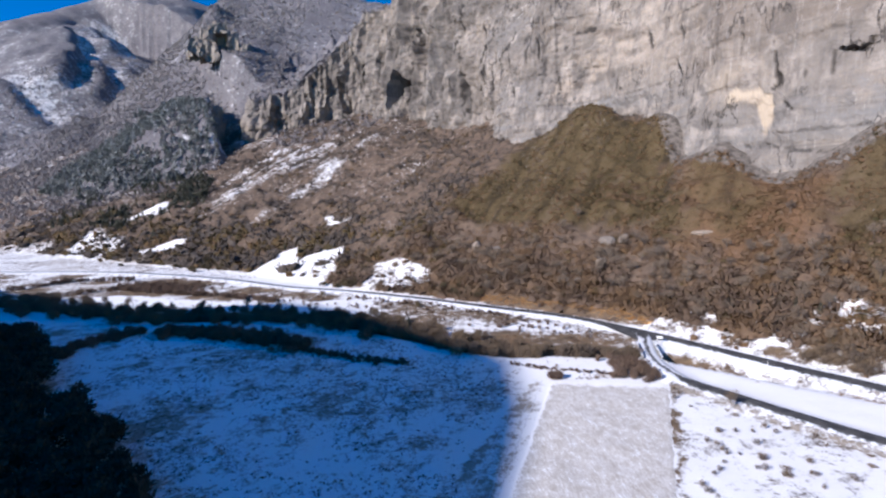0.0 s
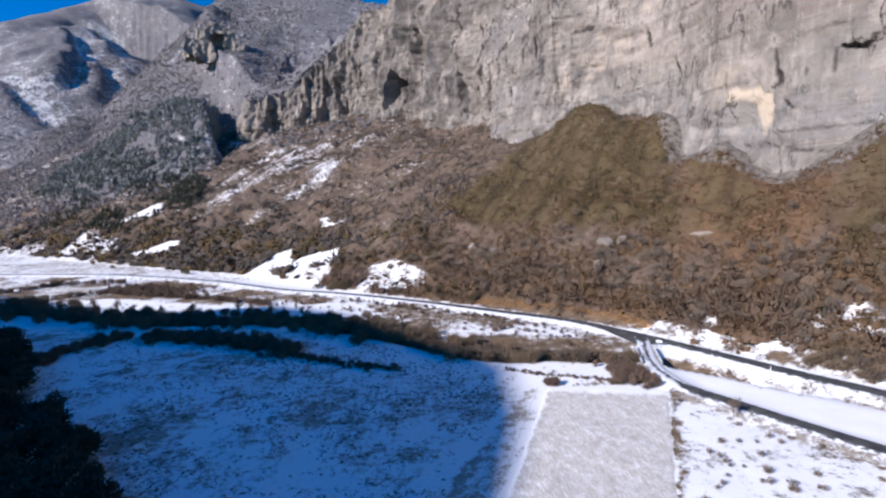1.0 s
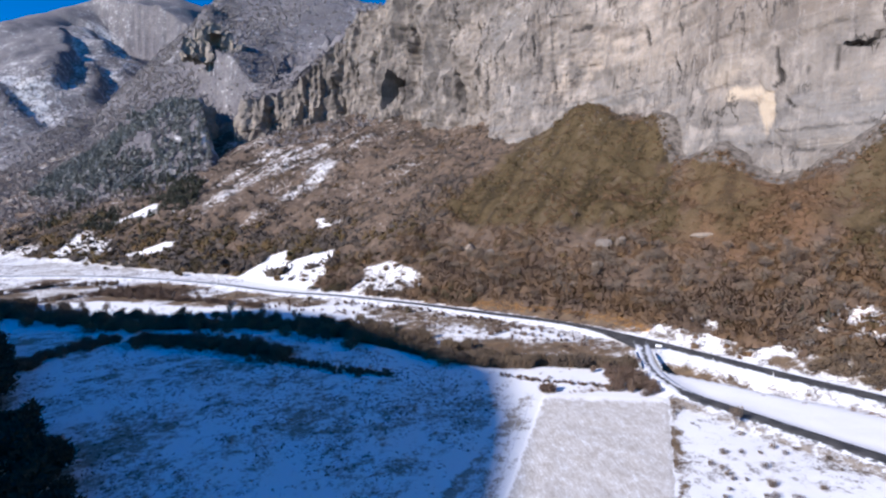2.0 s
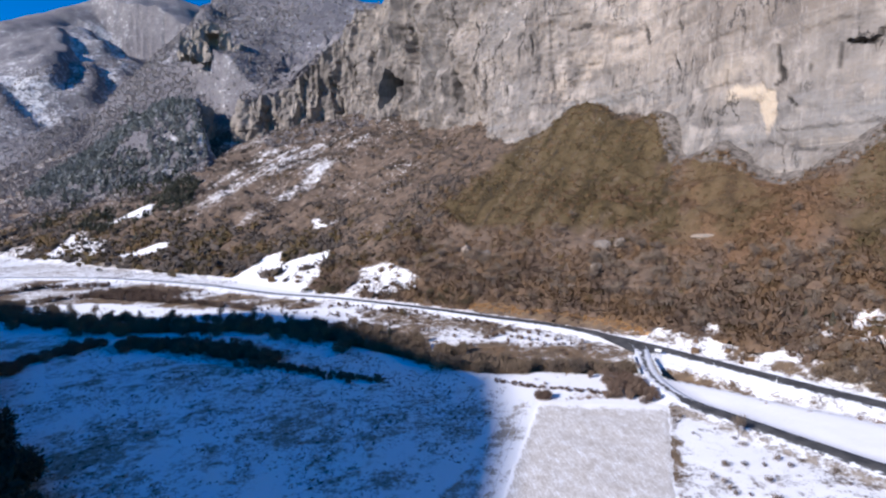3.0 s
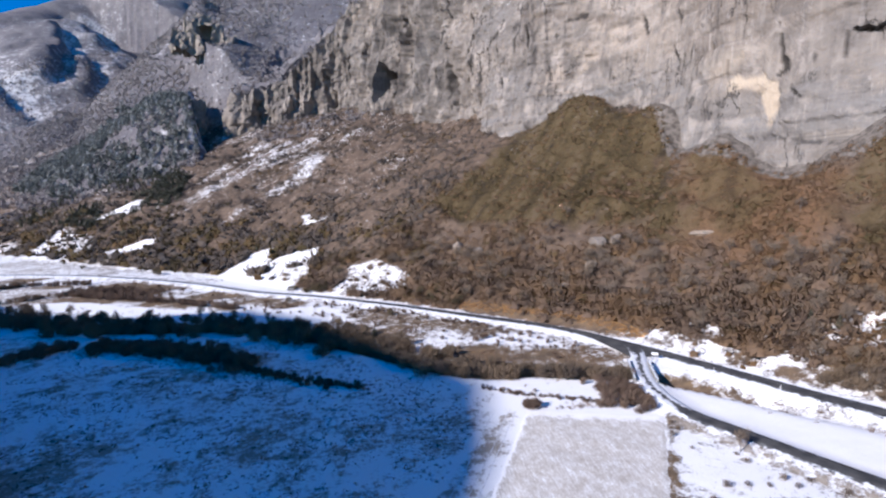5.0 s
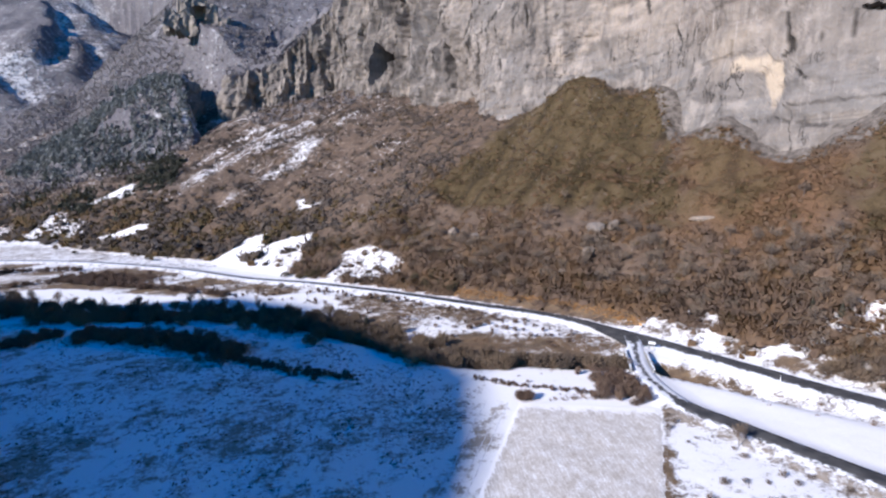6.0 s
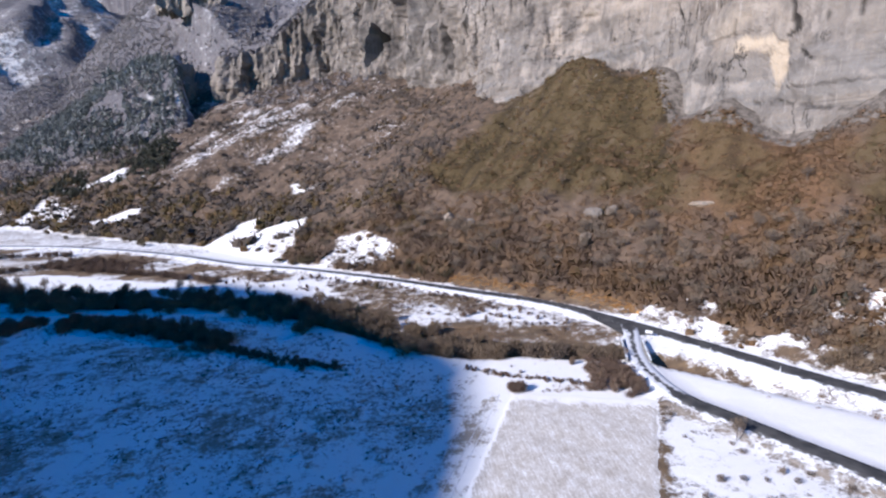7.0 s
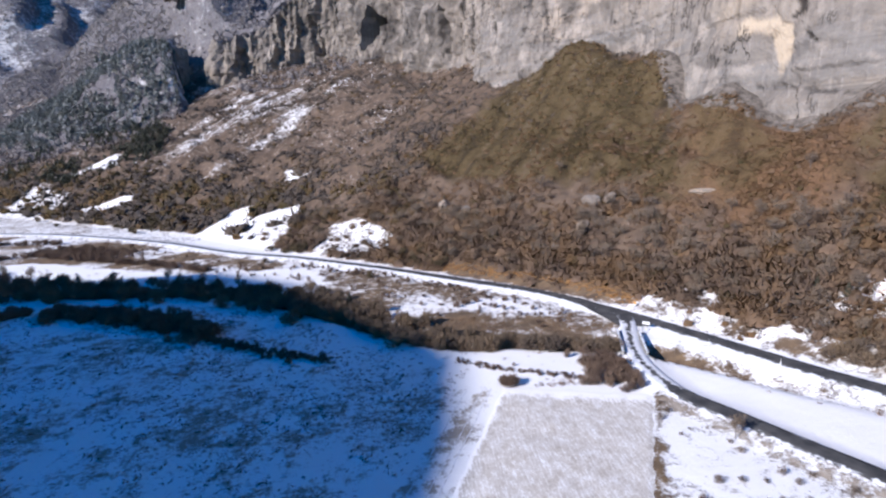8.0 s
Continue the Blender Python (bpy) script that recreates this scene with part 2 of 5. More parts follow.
def cliff_material():
    n = Nodes("limestone")
    big = n.noise(0.02, 4, 0.6)
    strata = n.noise(0.05, 6, 0.65, (0.35, 0.35, 2.2))
    streak = n.noise(0.12, 6, 0.65, (1.6, 1.6, 0.12))
    fine = n.noise(0.9, 6, 0.7)
    rag = n.noise(0.06, 6, 0.7, (1.0, 1.0, 0.6))
    c = n.ramp(n.math("ADD", n.math("MULTIPLY", big, 0.6), n.math("MULTIPLY", n.noise(0.11, 6, 0.7), 0.4)), [(0.38, (0.168, 0.147, 0.122)), (0.5, (0.238, 0.207, 0.169)), (0.6, (0.298, 0.253, 0.198))])
    c = n.mix(n.math("MULTIPLY", n.attr("cool"), n.step(rag, 0.3, 0.58)), c, n.mix(n.step(n.noise(0.09, 6, 0.7, (0.5, 0.5, 2.0)), 0.4, 0.62), (0.176, 0.16, 0.14), (0.242, 0.221, 0.193)))
    c = n.mix(n.math("MULTIPLY", n.attr("warm"), n.step(rag, 0.34, 0.6)), c, (0.40, 0.335, 0.258))
    layer = n.noise(0.07, 6, 0.7, (0.3, 0.3, 3.2))
    c = n.mix(n.math("MULTIPLY", n.attr("tan"), n.step(layer, 0.34, 0.56)), c, (0.192, 0.158, 0.122))
    c = n.mix(n.math("MULTIPLY", n.attr("tan"), n.math("MULTIPLY", n.step(layer, 0.44, 0.36), 0.6)), c, (0.10, 0.083, 0.067))
    c = n.mix(n.math("MULTIPLY", n.step(strata, 0.5, 0.72), 0.35), c, (0.27, 0.242, 0.208))
    c = n.mix(n.math("MULTIPLY", n.step(streak, 0.54, 0.66), 0.42), c, (0.35, 0.312, 0.262))
    thin = n.noise(0.3, 6, 0.7, (1.7, 1.7, 0.09))
    c = n.mix(n.math("MULTIPLY", n.math("MULTIPLY", n.step(thin, 0.55, 0.66), n.step(n.noise(0.02, 3), 0.45, 0.62)), 0.8), c, (0.42, 0.38, 0.33))
    c = n.mix(n.math("MULTIPLY", n.step(n.noise(0.16, 6, 0.7, (2.0, 2.0, 0.14)), 0.55, 0.7), 0.45), c, (0.13, 0.122, 0.114))
    bed = n.noise(0.06, 6, 0.7, (0.12, 0.12, 5.0))
    c = n.mix(n.math("MULTIPLY", n.attr("bed"), n.step(bed, 0.42, 0.62)), c, (0.215, 0.205, 0.19))
    c = n.mix(n.math("MULTIPLY", n.attr("bed"), n.math("MULTIPLY", n.step(bed, 0.44, 0.34), 0.8)), c, (0.115, 0.107, 0.097))
    c = n.mix(n.math("MULTIPLY", n.step(n.noise(0.022, 5, 0.7), 0.56, 0.7), 0.3), c, (0.15, 0.135, 0.118))
    c = n.mix(n.math("MULTIPLY", n.step(n.noise(0.085, 5, 0.6, (1.0, 1.0, 0.6)), 0.50, 0.66), 0.5), c, (0.115, 0.10, 0.086))
    c = n.mix(n.math("MULTIPLY", n.step(n.noise(0.075, 5, 0.6, (0.8, 0.8, 0.9)), 0.52, 0.66), 0.6), c, (0.41, 0.36, 0.30))
    # near-black painted as shade in cracks, slot and ledge; also tints scrub and streaks
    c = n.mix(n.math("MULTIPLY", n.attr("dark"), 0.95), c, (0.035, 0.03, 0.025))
    c = n.mix(n.math("MULTIPLY", n.attr("scar"), 0.92), c, (0.50, 0.41, 0.29))
    c = n.mix(n.math("MULTIPLY", n.step(fine, 0.52, 0.7), 0.26), c, (0.12, 0.108, 0.096))
    c = n.mix(n.attr("wooded"), c, n.ramp(n.noise(0.07, 5, 0.7), [(0.35, (0.11, 0.10, 0.103)), (0.5, (0.17, 0.157, 0.158)), (0.65, (0.225, 0.208, 0.2))]))
    c = n.mix(n.step(n.math("ADD", n.attr("snow"), n.math("MULTIPLY", n.math("SUBTRACT", fine, 0.5), 1.6)), 0.5, 0.7), c, SNOW)
    crack = n.step(n.math("ABSOLUTE", n.math("SUBTRACT", n.noise(0.07, 5, 0.6, (1.3, 1.3, 0.4)), 0.5)), 0.016, 0.0)
    crack = n.math("MULTIPLY", crack, n.step(n.noise(0.03, 2), 0.46, 0.58))
    c = n.mix(n.math("MULTIPLY", crack, 0.8), c, (0.06, 0.053, 0.047))
    c = n.mix(n.math("MULTIPLY", n.step(n.noise(0.09, 6, 0.7, (0.4, 0.4, 3.4)), 0.57, 0.68), 0.4), c, (0.15, 0.135, 0.115))
    n.bump(n.math("SUBTRACT", n.math("ADD", n.math("ADD", n.math("MULTIPLY", fine, 0.5), strata), n.math("MULTIPLY", streak, 0.8)), crack), 0.75, 1.1)
    return n.done(c)


def mountain_material():
    n = Nodes("hazy_wooded_mountainside")
    big, mid, fine, grain = n.noise(0.006, 4), n.noise(0.035, 6, 0.65), n.noise(0.15, 5, 0.75), n.noise(0.5, 3, 0.7)
    # woods paled to grey-mauve: distance haze put into the base colour
    c = n.ramp(n.math("ADD", n.math("MULTIPLY", mid, 0.5), n.math("MULTIPLY", big, 0.5)), [(0.35, (0.125, 0.116, 0.122)), (0.5, (0.178, 0.164, 0.168)), (0.65, (0.23, 0.212, 0.208))])
    c = n.mix(n.math("MULTIPLY", n.step(fine, 0.42, 0.58), 0.6), c, (0.088, 0.082, 0.084))
    c = n.mix(n.math("MULTIPLY", n.step(grain, 0.5, 0.65), 0.4), c, (0.24, 0.228, 0.22))
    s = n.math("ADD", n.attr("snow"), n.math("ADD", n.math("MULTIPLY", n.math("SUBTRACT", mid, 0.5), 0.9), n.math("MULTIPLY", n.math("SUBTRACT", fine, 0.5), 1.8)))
    # snow dusting, its contrast held down to stand in for haze
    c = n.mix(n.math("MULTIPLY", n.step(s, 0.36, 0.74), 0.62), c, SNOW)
    n.bump(n.math("ADD", mid, n.math("ADD", n.math("MULTIPLY", fine, 0.7), n.math("MULTIPLY", grain, 0.3))), 0.9, 4.0)
    return n.done(c)


def scrub_material(name, ramp, rough=0.95):
    n = Nodes(name)
    g = n.t.nodes.new("ShaderNodeNewGeometry").outputs["Random Per Island"]
    tone = n.math("ADD", n.math("MULTIPLY", n.attr("tone"), 0.75), n.math("MULTIPLY", g, 0.25))
    c = n.ramp(tone, ramp)
    twig = n.noise(1.7, 4, 0.7)
    c = n.mix(n.math("MULTIPLY", n.step(twig, 0.5, 0.3), 0.3), c, (0.035, 0.028, 0.022))
    c = n.mix(n.math("MULTIPLY", n.step(twig, 0.54, 0.7), 0.3), c, (0.27, 0.208, 0.145))
    return n.done(c, rough)


def asphalt_material():
    n = Nodes("asphalt")
    mid, fine = n.noise(0.35, 5, 0.6), n.noise(9.0, 3)
    c = n.mix(n.step(mid, 0.3, 0.7), (0.045, 0.045, 0.048), (0.10, 0.097, 0.093))
    c = n.mix(n.step(n.math("ADD", n.attr("snow"), n.math("MULTIPLY", n.math("SUBTRACT", n.noise(0.8, 5, 0.65), 0.5), 1.4)), 0.55, 0.8), c, (0.70, 0.71, 0.74))
    n.bump(fine, 0.3, 0.02)
    return n.done(c, 0.75)


M_GROUND, M_CLIFF, M_MOUNT, M_ASPHALT = ground_material(), cliff_material(), mountain_material(), asphalt_material()
M_SCRUB = scrub_material("bare_scrub", [(0.0, (0.088, 0.064, 0.046)), (0.15, (0.155, 0.111, 0.076)), (0.3, (0.217, 0.152, 0.10)), (0.45, (0.21, 0.141, 0.08)),
                                        (0.62, (0.215, 0.131, 0.062)), (0.8, (0.122, 0.09, 0.038)), (1.0, (0.08, 0.07, 0.03))])
M_SCRUB_FAR = scrub_material("grey_scrub", [(0.0, (0.066, 0.056, 0.047)), (0.15, (0.114, 0.097, 0.081)), (0.3, (0.148, 0.122, 0.10)), (0.45, (0.14, 0.108, 0.072)),
                                            (0.62, (0.19, 0.12, 0.056)), (0.8, (0.122, 0.09, 0.038)), (1.0, (0.08, 0.07, 0.03))])
M_GRASS = scrub_material("dry_grass", [(0.0, (0.30, 0.17, 0.06)), (0.6, (0.42, 0.24, 0.085)), (1.0, (0.50, 0.33, 0.15))])
M_CONIFER = scrub_material("conifer_needles", [(0.0, (0.06, 0.066, 0.046)), (1.0, (0.145, 0.142, 0.10))])


def link(name, me, mat, kind="", label="", category=""):
    me.materials.append(mat)
    return tagged(new(name, me), label, category, kind=kind)


# ---- ground ----
gx = spaced(-4200, 4200, -150, 190, 1.9, 1.037)
gy = spaced(-2500, 4300, 30, 400, 1.9, 1.037)
GX, GY = np.meshgrid(gx, gy)
GZ = ground_height(GX, GY)
GU, GS = along(FOOT_LINE, GX, GY)
GR = along(ROAD_LINE, GX, GY)[1]
G3 = np.abs(along(STREAM_LINE, GX, GY)[1])
G2 = along(SIDE_LINE, GX, GY)[1]


LANE_SIDE = np.sign(along(SIDE_LINE, np.array([60.0]), np.array([80.0]))[1][0])


def field_coords(x, y):
    """How far into the stubble field, from its west edge (0) to its east edge (1), and from its head."""
    left = 33.5 + (y - 118) * 0.44
    right = 64.5 + (y - 112.0) * 0.51
    head = 121.5 - (x - 31.5) * 0.27
    return (x - left) / (right - left), head - y


OLIVE = [(138, 380), (112, 374), (92, 372), (60, 352), (24, 322), (42, 292), (69, 252), (100, 237), (117, 206), (138, 240), (163, 289), (158, 320)]
OLIVE_EAST = [(215, 170), (192, 200), (170, 180), (138, 149), (143, 128), (190, 120)]
OLIVE_MID = [(166, 270), (169, 240), (160, 208), (143, 186), (127, 206), (140, 240)]
WARM = [(150, 262), (168, 239), (176, 187), (157, 160), (132, 160), (120, 202)]


# snow lying at the slope's foot: outline, depth of cover
PATCHES = [([(-30, 263), (-22, 291), (-5, 284), (12, 262), (7, 253), (-8, 251)], 0.66),
           ([(-114, 312), (-104, 335), (-95, 349), (-79, 353), (-77, 330), (-61, 334), (-45, 333), (-48, 309), (-48, 298), (-52, 284), (-74, 288), (-98, 302)], 0.95),
           ([(-227, 418), (-208, 424), (-190, 425), (-184, 420), (-194, 405), (-210, 411)], 0.85),
           ([(-294, 508), (-266, 519), (-240, 518), (-230, 490), (-275, 505)], 0.8),
           ([(-312, 506), (-256, 463), (-244, 436), (-250, 405), (-262, 375), (-300, 370), (-307, 429)], 0.62),
           ([(-403, 524), (-346, 504), (-329, 477), (-352, 454), (-420, 480)], 0.5),
           ([(-67, 398), (-54, 375), (-40, 371), (-43, 363), (-62, 372)], 0.62)]
# the fields between the stream and the main road: outline, depth of cover, raggedness
STRIPS = [([(-177, 260), (-156, 267), (-119, 250), (-69, 236), (-36, 240), (-8, 224), (-22, 208), (-60, 214), (-104, 214), (-137, 229), (-170, 242)], 0.93, 2.0),
          ([(-211, 276), (-209, 304), (-180, 303), (-173, 285), (-197, 268)], 0.52, 3.0),
          ([(-294, 405), (-300, 440), (-259, 440), (-222, 420), (-191, 362), (-263, 362)], 0.54, 3.0),
          ([(-160, 280), (-166, 306), (-146, 306), (-122, 278), (-94, 257), (-68, 243), (-70, 238), (-95, 251), (-124, 266)], 0.18, 3.0),
          ([(-23, 229), (-2, 231), (18, 211), (44, 192), (30, 191), (14, 197), (-2, 206)], 0.30, 3.0),
          ([(26, 178), (42, 184), (56, 173), (58, 164), (40, 168)], 0.82, 3.0)]


def zone(poly, x, y, fade, seed):
    """1 inside a polygon, with a ragged edge that fades over that many metres."""
    poly = np.asarray(poly, float)
    d = np.abs(along(np.vstack([poly, poly[:1]]), x, y)[1])
    c = np.zeros(np.shape(x), bool)
    for (ax, ay), (bx, by) in zip(poly, np.roll(poly, -1, 0)):
        c ^= ((ay > y) != (by > y)) & (x < (bx - ax) * (y - ay) / (by - ay + 1e-9) + ax)
    return ease(-fade, fade, np.where(c, d, -d) + fade * fbm(x / 9, y / 9, seed=seed, octaves=3))


SNOWY = [(-70, 580), (-30, 600), (-62, 480), (-50, 420), (-100, 402), (-190, 450), (-200, 500), (-165, 600)]


def snow_streaks(x, y):
    """Runnels of old snow that slant down the western slope."""
    across, down = 0.76 * x - 0.65 * y, 0.65 * x + 0.76 * y
    run = ease(-0.05, 0.55, vnoise(across / 8 + 0.5 * vnoise(down / 40, 3.0, 0, 33), down / 120, 0, 31))
    return zone(SNOWY, x, y, 14, 32) * (0.25 + 0.75 * run)


def hill_streak(x, y):
    """Runs of grass and stones down the hills, -1 to 1."""
    return fbm((0.70 * x - 0.71 * y) / 5, (0.71 * x + 0.70 * y) / 30, 0, 106, 3)


def ground_covers():
    x, y, u, s = GX, GY, GU, GS
    slope = ease(4, 18, s)
    a = field_coords(x, y)
    lane_in = x - (29 + (y - 119) * 0.6)
    meadow = ease(0.6, -0.6, lane_in + 0.4 * fbm(x / 4, y / 4, seed=19, octaves=2)) * (s < 0) * ease(6, 12, G3) * (along(STREAM_LINE, x, y)[1] < 0)
    straw = 0.7 * meadow
    lane = ease(-0.4, 0.4, lane_in) * ease(0.04, -0.01, a[0]) * ease(-2, 3, a[1])
    snow = np.full(x.shape, 0.86)
    # the shaded meadow, with grass showing through
    snow = np.where(meadow > 0.5, 0.62 + 0.24 * ease(-9, -1, lane_in) + 0.2 * ease(30, 12, G3) + 0.17 * fbm(x / 22, y / 22, seed=21) + 0.15 * fbm(x / 5, y / 5, seed=20, octaves=3), snow)
    # the trodden strip beside the stubble
    wear = ease(0.0, 0.12, -a[0]) * (0.6 + 0.4 * vnoise(lane_in * 1.1, y / 40, 0, 22))
    snow = snow * (1 - lane) + lane * (0.80 - 0.48 * wear + 0.12 * fbm(x / 3, y / 8, seed=18, octaves=3))
    straw = np.maximum(straw, 0.9 * lane)
    rough_field = ease(1.0, 1.06, a[0]) * ease(114, 110, y) * (np.sign(G2) == LANE_SIDE)
    snow = snow * (1 - rough_field) + rough_field * (0.72 + 0.1 * fbm(x / 6, y / 6, seed=28))
    smooth_field = (np.sign(G2) != LANE_SIDE) * ease(9, 13, -GR) * ease(130, 124, y) * (x > 66)
    snow = snow * (1 - smooth_field) + 1.0 * smooth_field
    ridge = (np.abs(a[0] - 1.02) < 0.035) * (a[1] > 0)
    snow = np.where(ridge, 0.46 + 0.25 * fbm(x / 2.5, y / 5, seed=37, octaves=2), snow)
    # between the stream and the main road
    inner = ease(3, 8, -GR) * ease(1, 6, along(STREAM_LINE, x, y)[1]) * ease(140, 160, u)
    snow = snow * (1 - inner) + inner * (0.50 - 0.10 * ease(235, 190, u) - 0.06 * ease(320, 380, u) + 0.30 * fbm(x / 16, y / 16, seed=25, octaves=3))
    west_field = ease(-85, -120, x) * ease(0, 3, GR) * (s < 4)
    snow = snow * (1 - west_field) + west_field * (0.60 + 0.12 * fbm(x / 16, y / 16, seed=26, octaves=3))
    for poly, k, fade in STRIPS:
        b = zone(poly, x, y, fade, 40)
        snow = snow * (1 - b) + k * b
        straw = np.maximum(straw, b * (0.8 if 0.4 < k < 0.7 else 0.0))
    snow = snow * ease(3, 7, np.abs(GR)) + (0.80 - 0.20 * ease(60, 0, x)) * (1 - ease(3, 7, np.abs(GR)))
    verge = np.exp(-((np.abs(G2) - 4.6) / 1.2) ** 2) * (y < 110) * (a[0] > 1.0) * (np.sign(G2) == LANE_SIDE)
    straw = np.maximum(straw, verge)
    snow = snow - 0.45 * verge
    ditch = ease(6.5, 2.5, G3)
    snow = snow * (1 - ditch) + ditch * (0.22 + 0.42 * ease(80, 95, x) + 0.12 * fbm(x / 5, y / 5, seed=38))
    # the mountain side
    side = 0.04 + 0.08 * ease(230, 330, u) + (0.02 + 0.10 * ease(60, 130, s) + 0.10 * ease(600, 680, u)) * ease(330, 420, u) + 0.08 * fbm(x / 30, y / 30, seed=30)
    side = side * (1 - 0.3 * zone(SNOWY, x, y, 14, 32)) + 0.30 * snow_streaks(x, y)
    for poly, k in PATCHES:
        b = zone(poly, x, y, 2.0, 39) * (1 - blob(x, y, -81, 318, 8, 4, -30)) * (1 - blob(x, y, -58, 315, 5, 4))
        side = side * (1 - b) + k * b
    for cx, cy, rx, ry, turn, k in [(122, 122, 42, 11, -60, 0.72), (96, 152, 26, 6, -58, 0.6)]:
        b = blob(x + 9 * fbm(x / 14, y / 14, seed=34, octaves=3), y + 9 * fbm(x / 14, y / 14, seed=35, octaves=3), cx, cy, rx, ry, turn)
        side = side * (1 - b) + k * b
    bank_snow = ease(4, 7, s) * ease(27, 18, s) * ease(170, 150, u)
    side = side * (1 - bank_snow) + bank_snow * (0.41 + 0.36 * fbm(x / 7, y / 7, seed=36, octaves=3))
    snow = np.where(s > 4, side * ease(4, 9, s) + 0.8 * (1 - ease(4, 9, s)), snow)
    olive = ease(8, 22, s) * np.maximum.reduce([zone(OLIVE, x, y, 8, 26), 0.9 * zone(OLIVE_EAST, x, y, 8, 27), 0.8 * zone(OLIVE_MID, x, y, 11, 28)])
    cs = along(CLIFF_LINE, x, y)[1]
    rock = ease(-17, -6, cs) * ease(215, 190, u) * ease(30, 50, s) + 0.55 * ease(-14, -4, cs) * ease(420, 500, u) * (s > 60)
    return {"snow": snow, "slope": slope, "straw": straw, "olive": olive, "rock": rock, "warm": 0.85 * zone(WARM, x, y, 8, 29), "streak": hill_streak(x, y)}


ground = link("ground", grid_mesh("ground", np.stack([GX, GY, GZ], -1), ground_covers()), M_GROUND, "structure",
              "snow-covered valley floor and brown scree slope", "ground")


# ---- stubble field ----
def stubble_material():
    n = Nodes("frosted_stubble")
    drill = n.noise(1.6, 4, 0.6, (2.0, 0.25, 1.0, -22))
    wisp = n.noise(0.45, 6, 0.7, (1.0, 0.8, 1.0, -22))
    fine = n.noise(3.2, 4, 0.7)
    f = n.math("ADD", n.math("MULTIPLY", drill, 0.30), n.math("ADD", n.math("MULTIPLY", wisp, 0.35), n.math("MULTIPLY", fine, 0.35)))
    c = n.ramp(f, [(0.36, (0.36, 0.31, 0.25)), (0.47, (0.55, 0.505, 0.44)), (0.55, (0.70, 0.67, 0.625)), (0.62, (0.90, 0.90, 0.90))])
    c = n.mix(n.step(n.math("ADD", n.attr("edge"), n.math("MULTIPLY", n.math("SUBTRACT", f, 0.5), 2.4)), 0.35, 0.75), c, SNOW)
    n.bump(fine, 0.5, 0.12)
    return n.done(c)


def build_field():
    a, b = np.meshgrid(np.linspace(0, 1, 46), np.linspace(0, 1, 110) ** 1.2 * 135)
    x, y = 31.5 + 33 * a, 121.5 - 9 * a
    for _ in range(6):
        y = 121.5 - (x - 31.5) * 0.27 - b
        left, right = 33.5 + (y - 118) * 0.44, 64.5 + (y - 112.0) * 0.51
        x = left + (right - left) * a
    edge = np.minimum(np.minimum(a, 1 - a) * 40, b)
    x = x + 0.35 * fbm(x / 3, y / 3, seed=23) * ease(2.0, 0.0, np.minimum(a, 1 - a) * 40)
    y = y + 0.5 * fbm(x / 3, y / 3, seed=24) * ease(2.0, 0.0, b)
    z = ground_height(x, y) + 0.07 - 0.12 * ease(0.7, 0.0, edge)
    return link("stubble_field", grid_mesh("stubble_field", np.stack([x, y, z], -1)[:, ::-1], {"edge": np.maximum.reduce([0.95 * ease(2.6, 0.0, a * 33), 0.8 * ease(0.8, 0.0, (1 - a) * 33), 0.9 * ease(9, 0, b), 0.14 + 0 * a])[:, ::-1]}), stubble_material(), "structure", "pale stubble field with frost and thin snow", "field")


build_field()


def build_rut(share, wide):
    y = np.linspace(120, -5, 90)
    left, right = 33.5 + (y - 118) * 0.44, 64.5 + (y - 112.0) * 0.51
    x = left + (right - left) * share + 0.25 * fbm(y / 9, share * 50, seed=29)
    offs = np.array([-wide, 0.0, wide])
    X, Y = x[:, None] + offs, np.repeat(y[:, None], 3, 1)
    Z = ground_height(X, Y) + np.array([-0.03, 0.06, -0.03])
    return link("wheel_rut", grid_mesh("wheel_rut", np.stack([X, Y, Z], -1)[::-1]), M_RUT, "structure", "faint wheel rut in the snow", "track")


def rut_material():
    n = Nodes("rutted_snow")
    f = n.noise(0.8, 4, 0.6)
    return n.done(n.mix(n.step(f, 0.4, 0.65), (0.80, 0.80, 0.82), (0.55, 0.53, 0.50)))


M_RUT = rut_material()
for share, wide in ((-0.06, 0.16), (-0.115, 0.14), (-0.22, 0.16)):
    build_rut(share, wide)


# ---- cliff ----
def cliff_heights(a):
    """Foot and rim along the cliff, by arc length."""
    arc = np.r_[0, np.cumsum(np.hypot(*np.diff(np.asarray(CLIFF, float), axis=0).T))]
    rim = [205, 205, 205, 208, 210, 212, 214, 218, 225, 232, 245, 255, 275, 292, 298, 290, 226, 190, 180, 178, 190, 225]
    return np.interp(a, arc, rim)


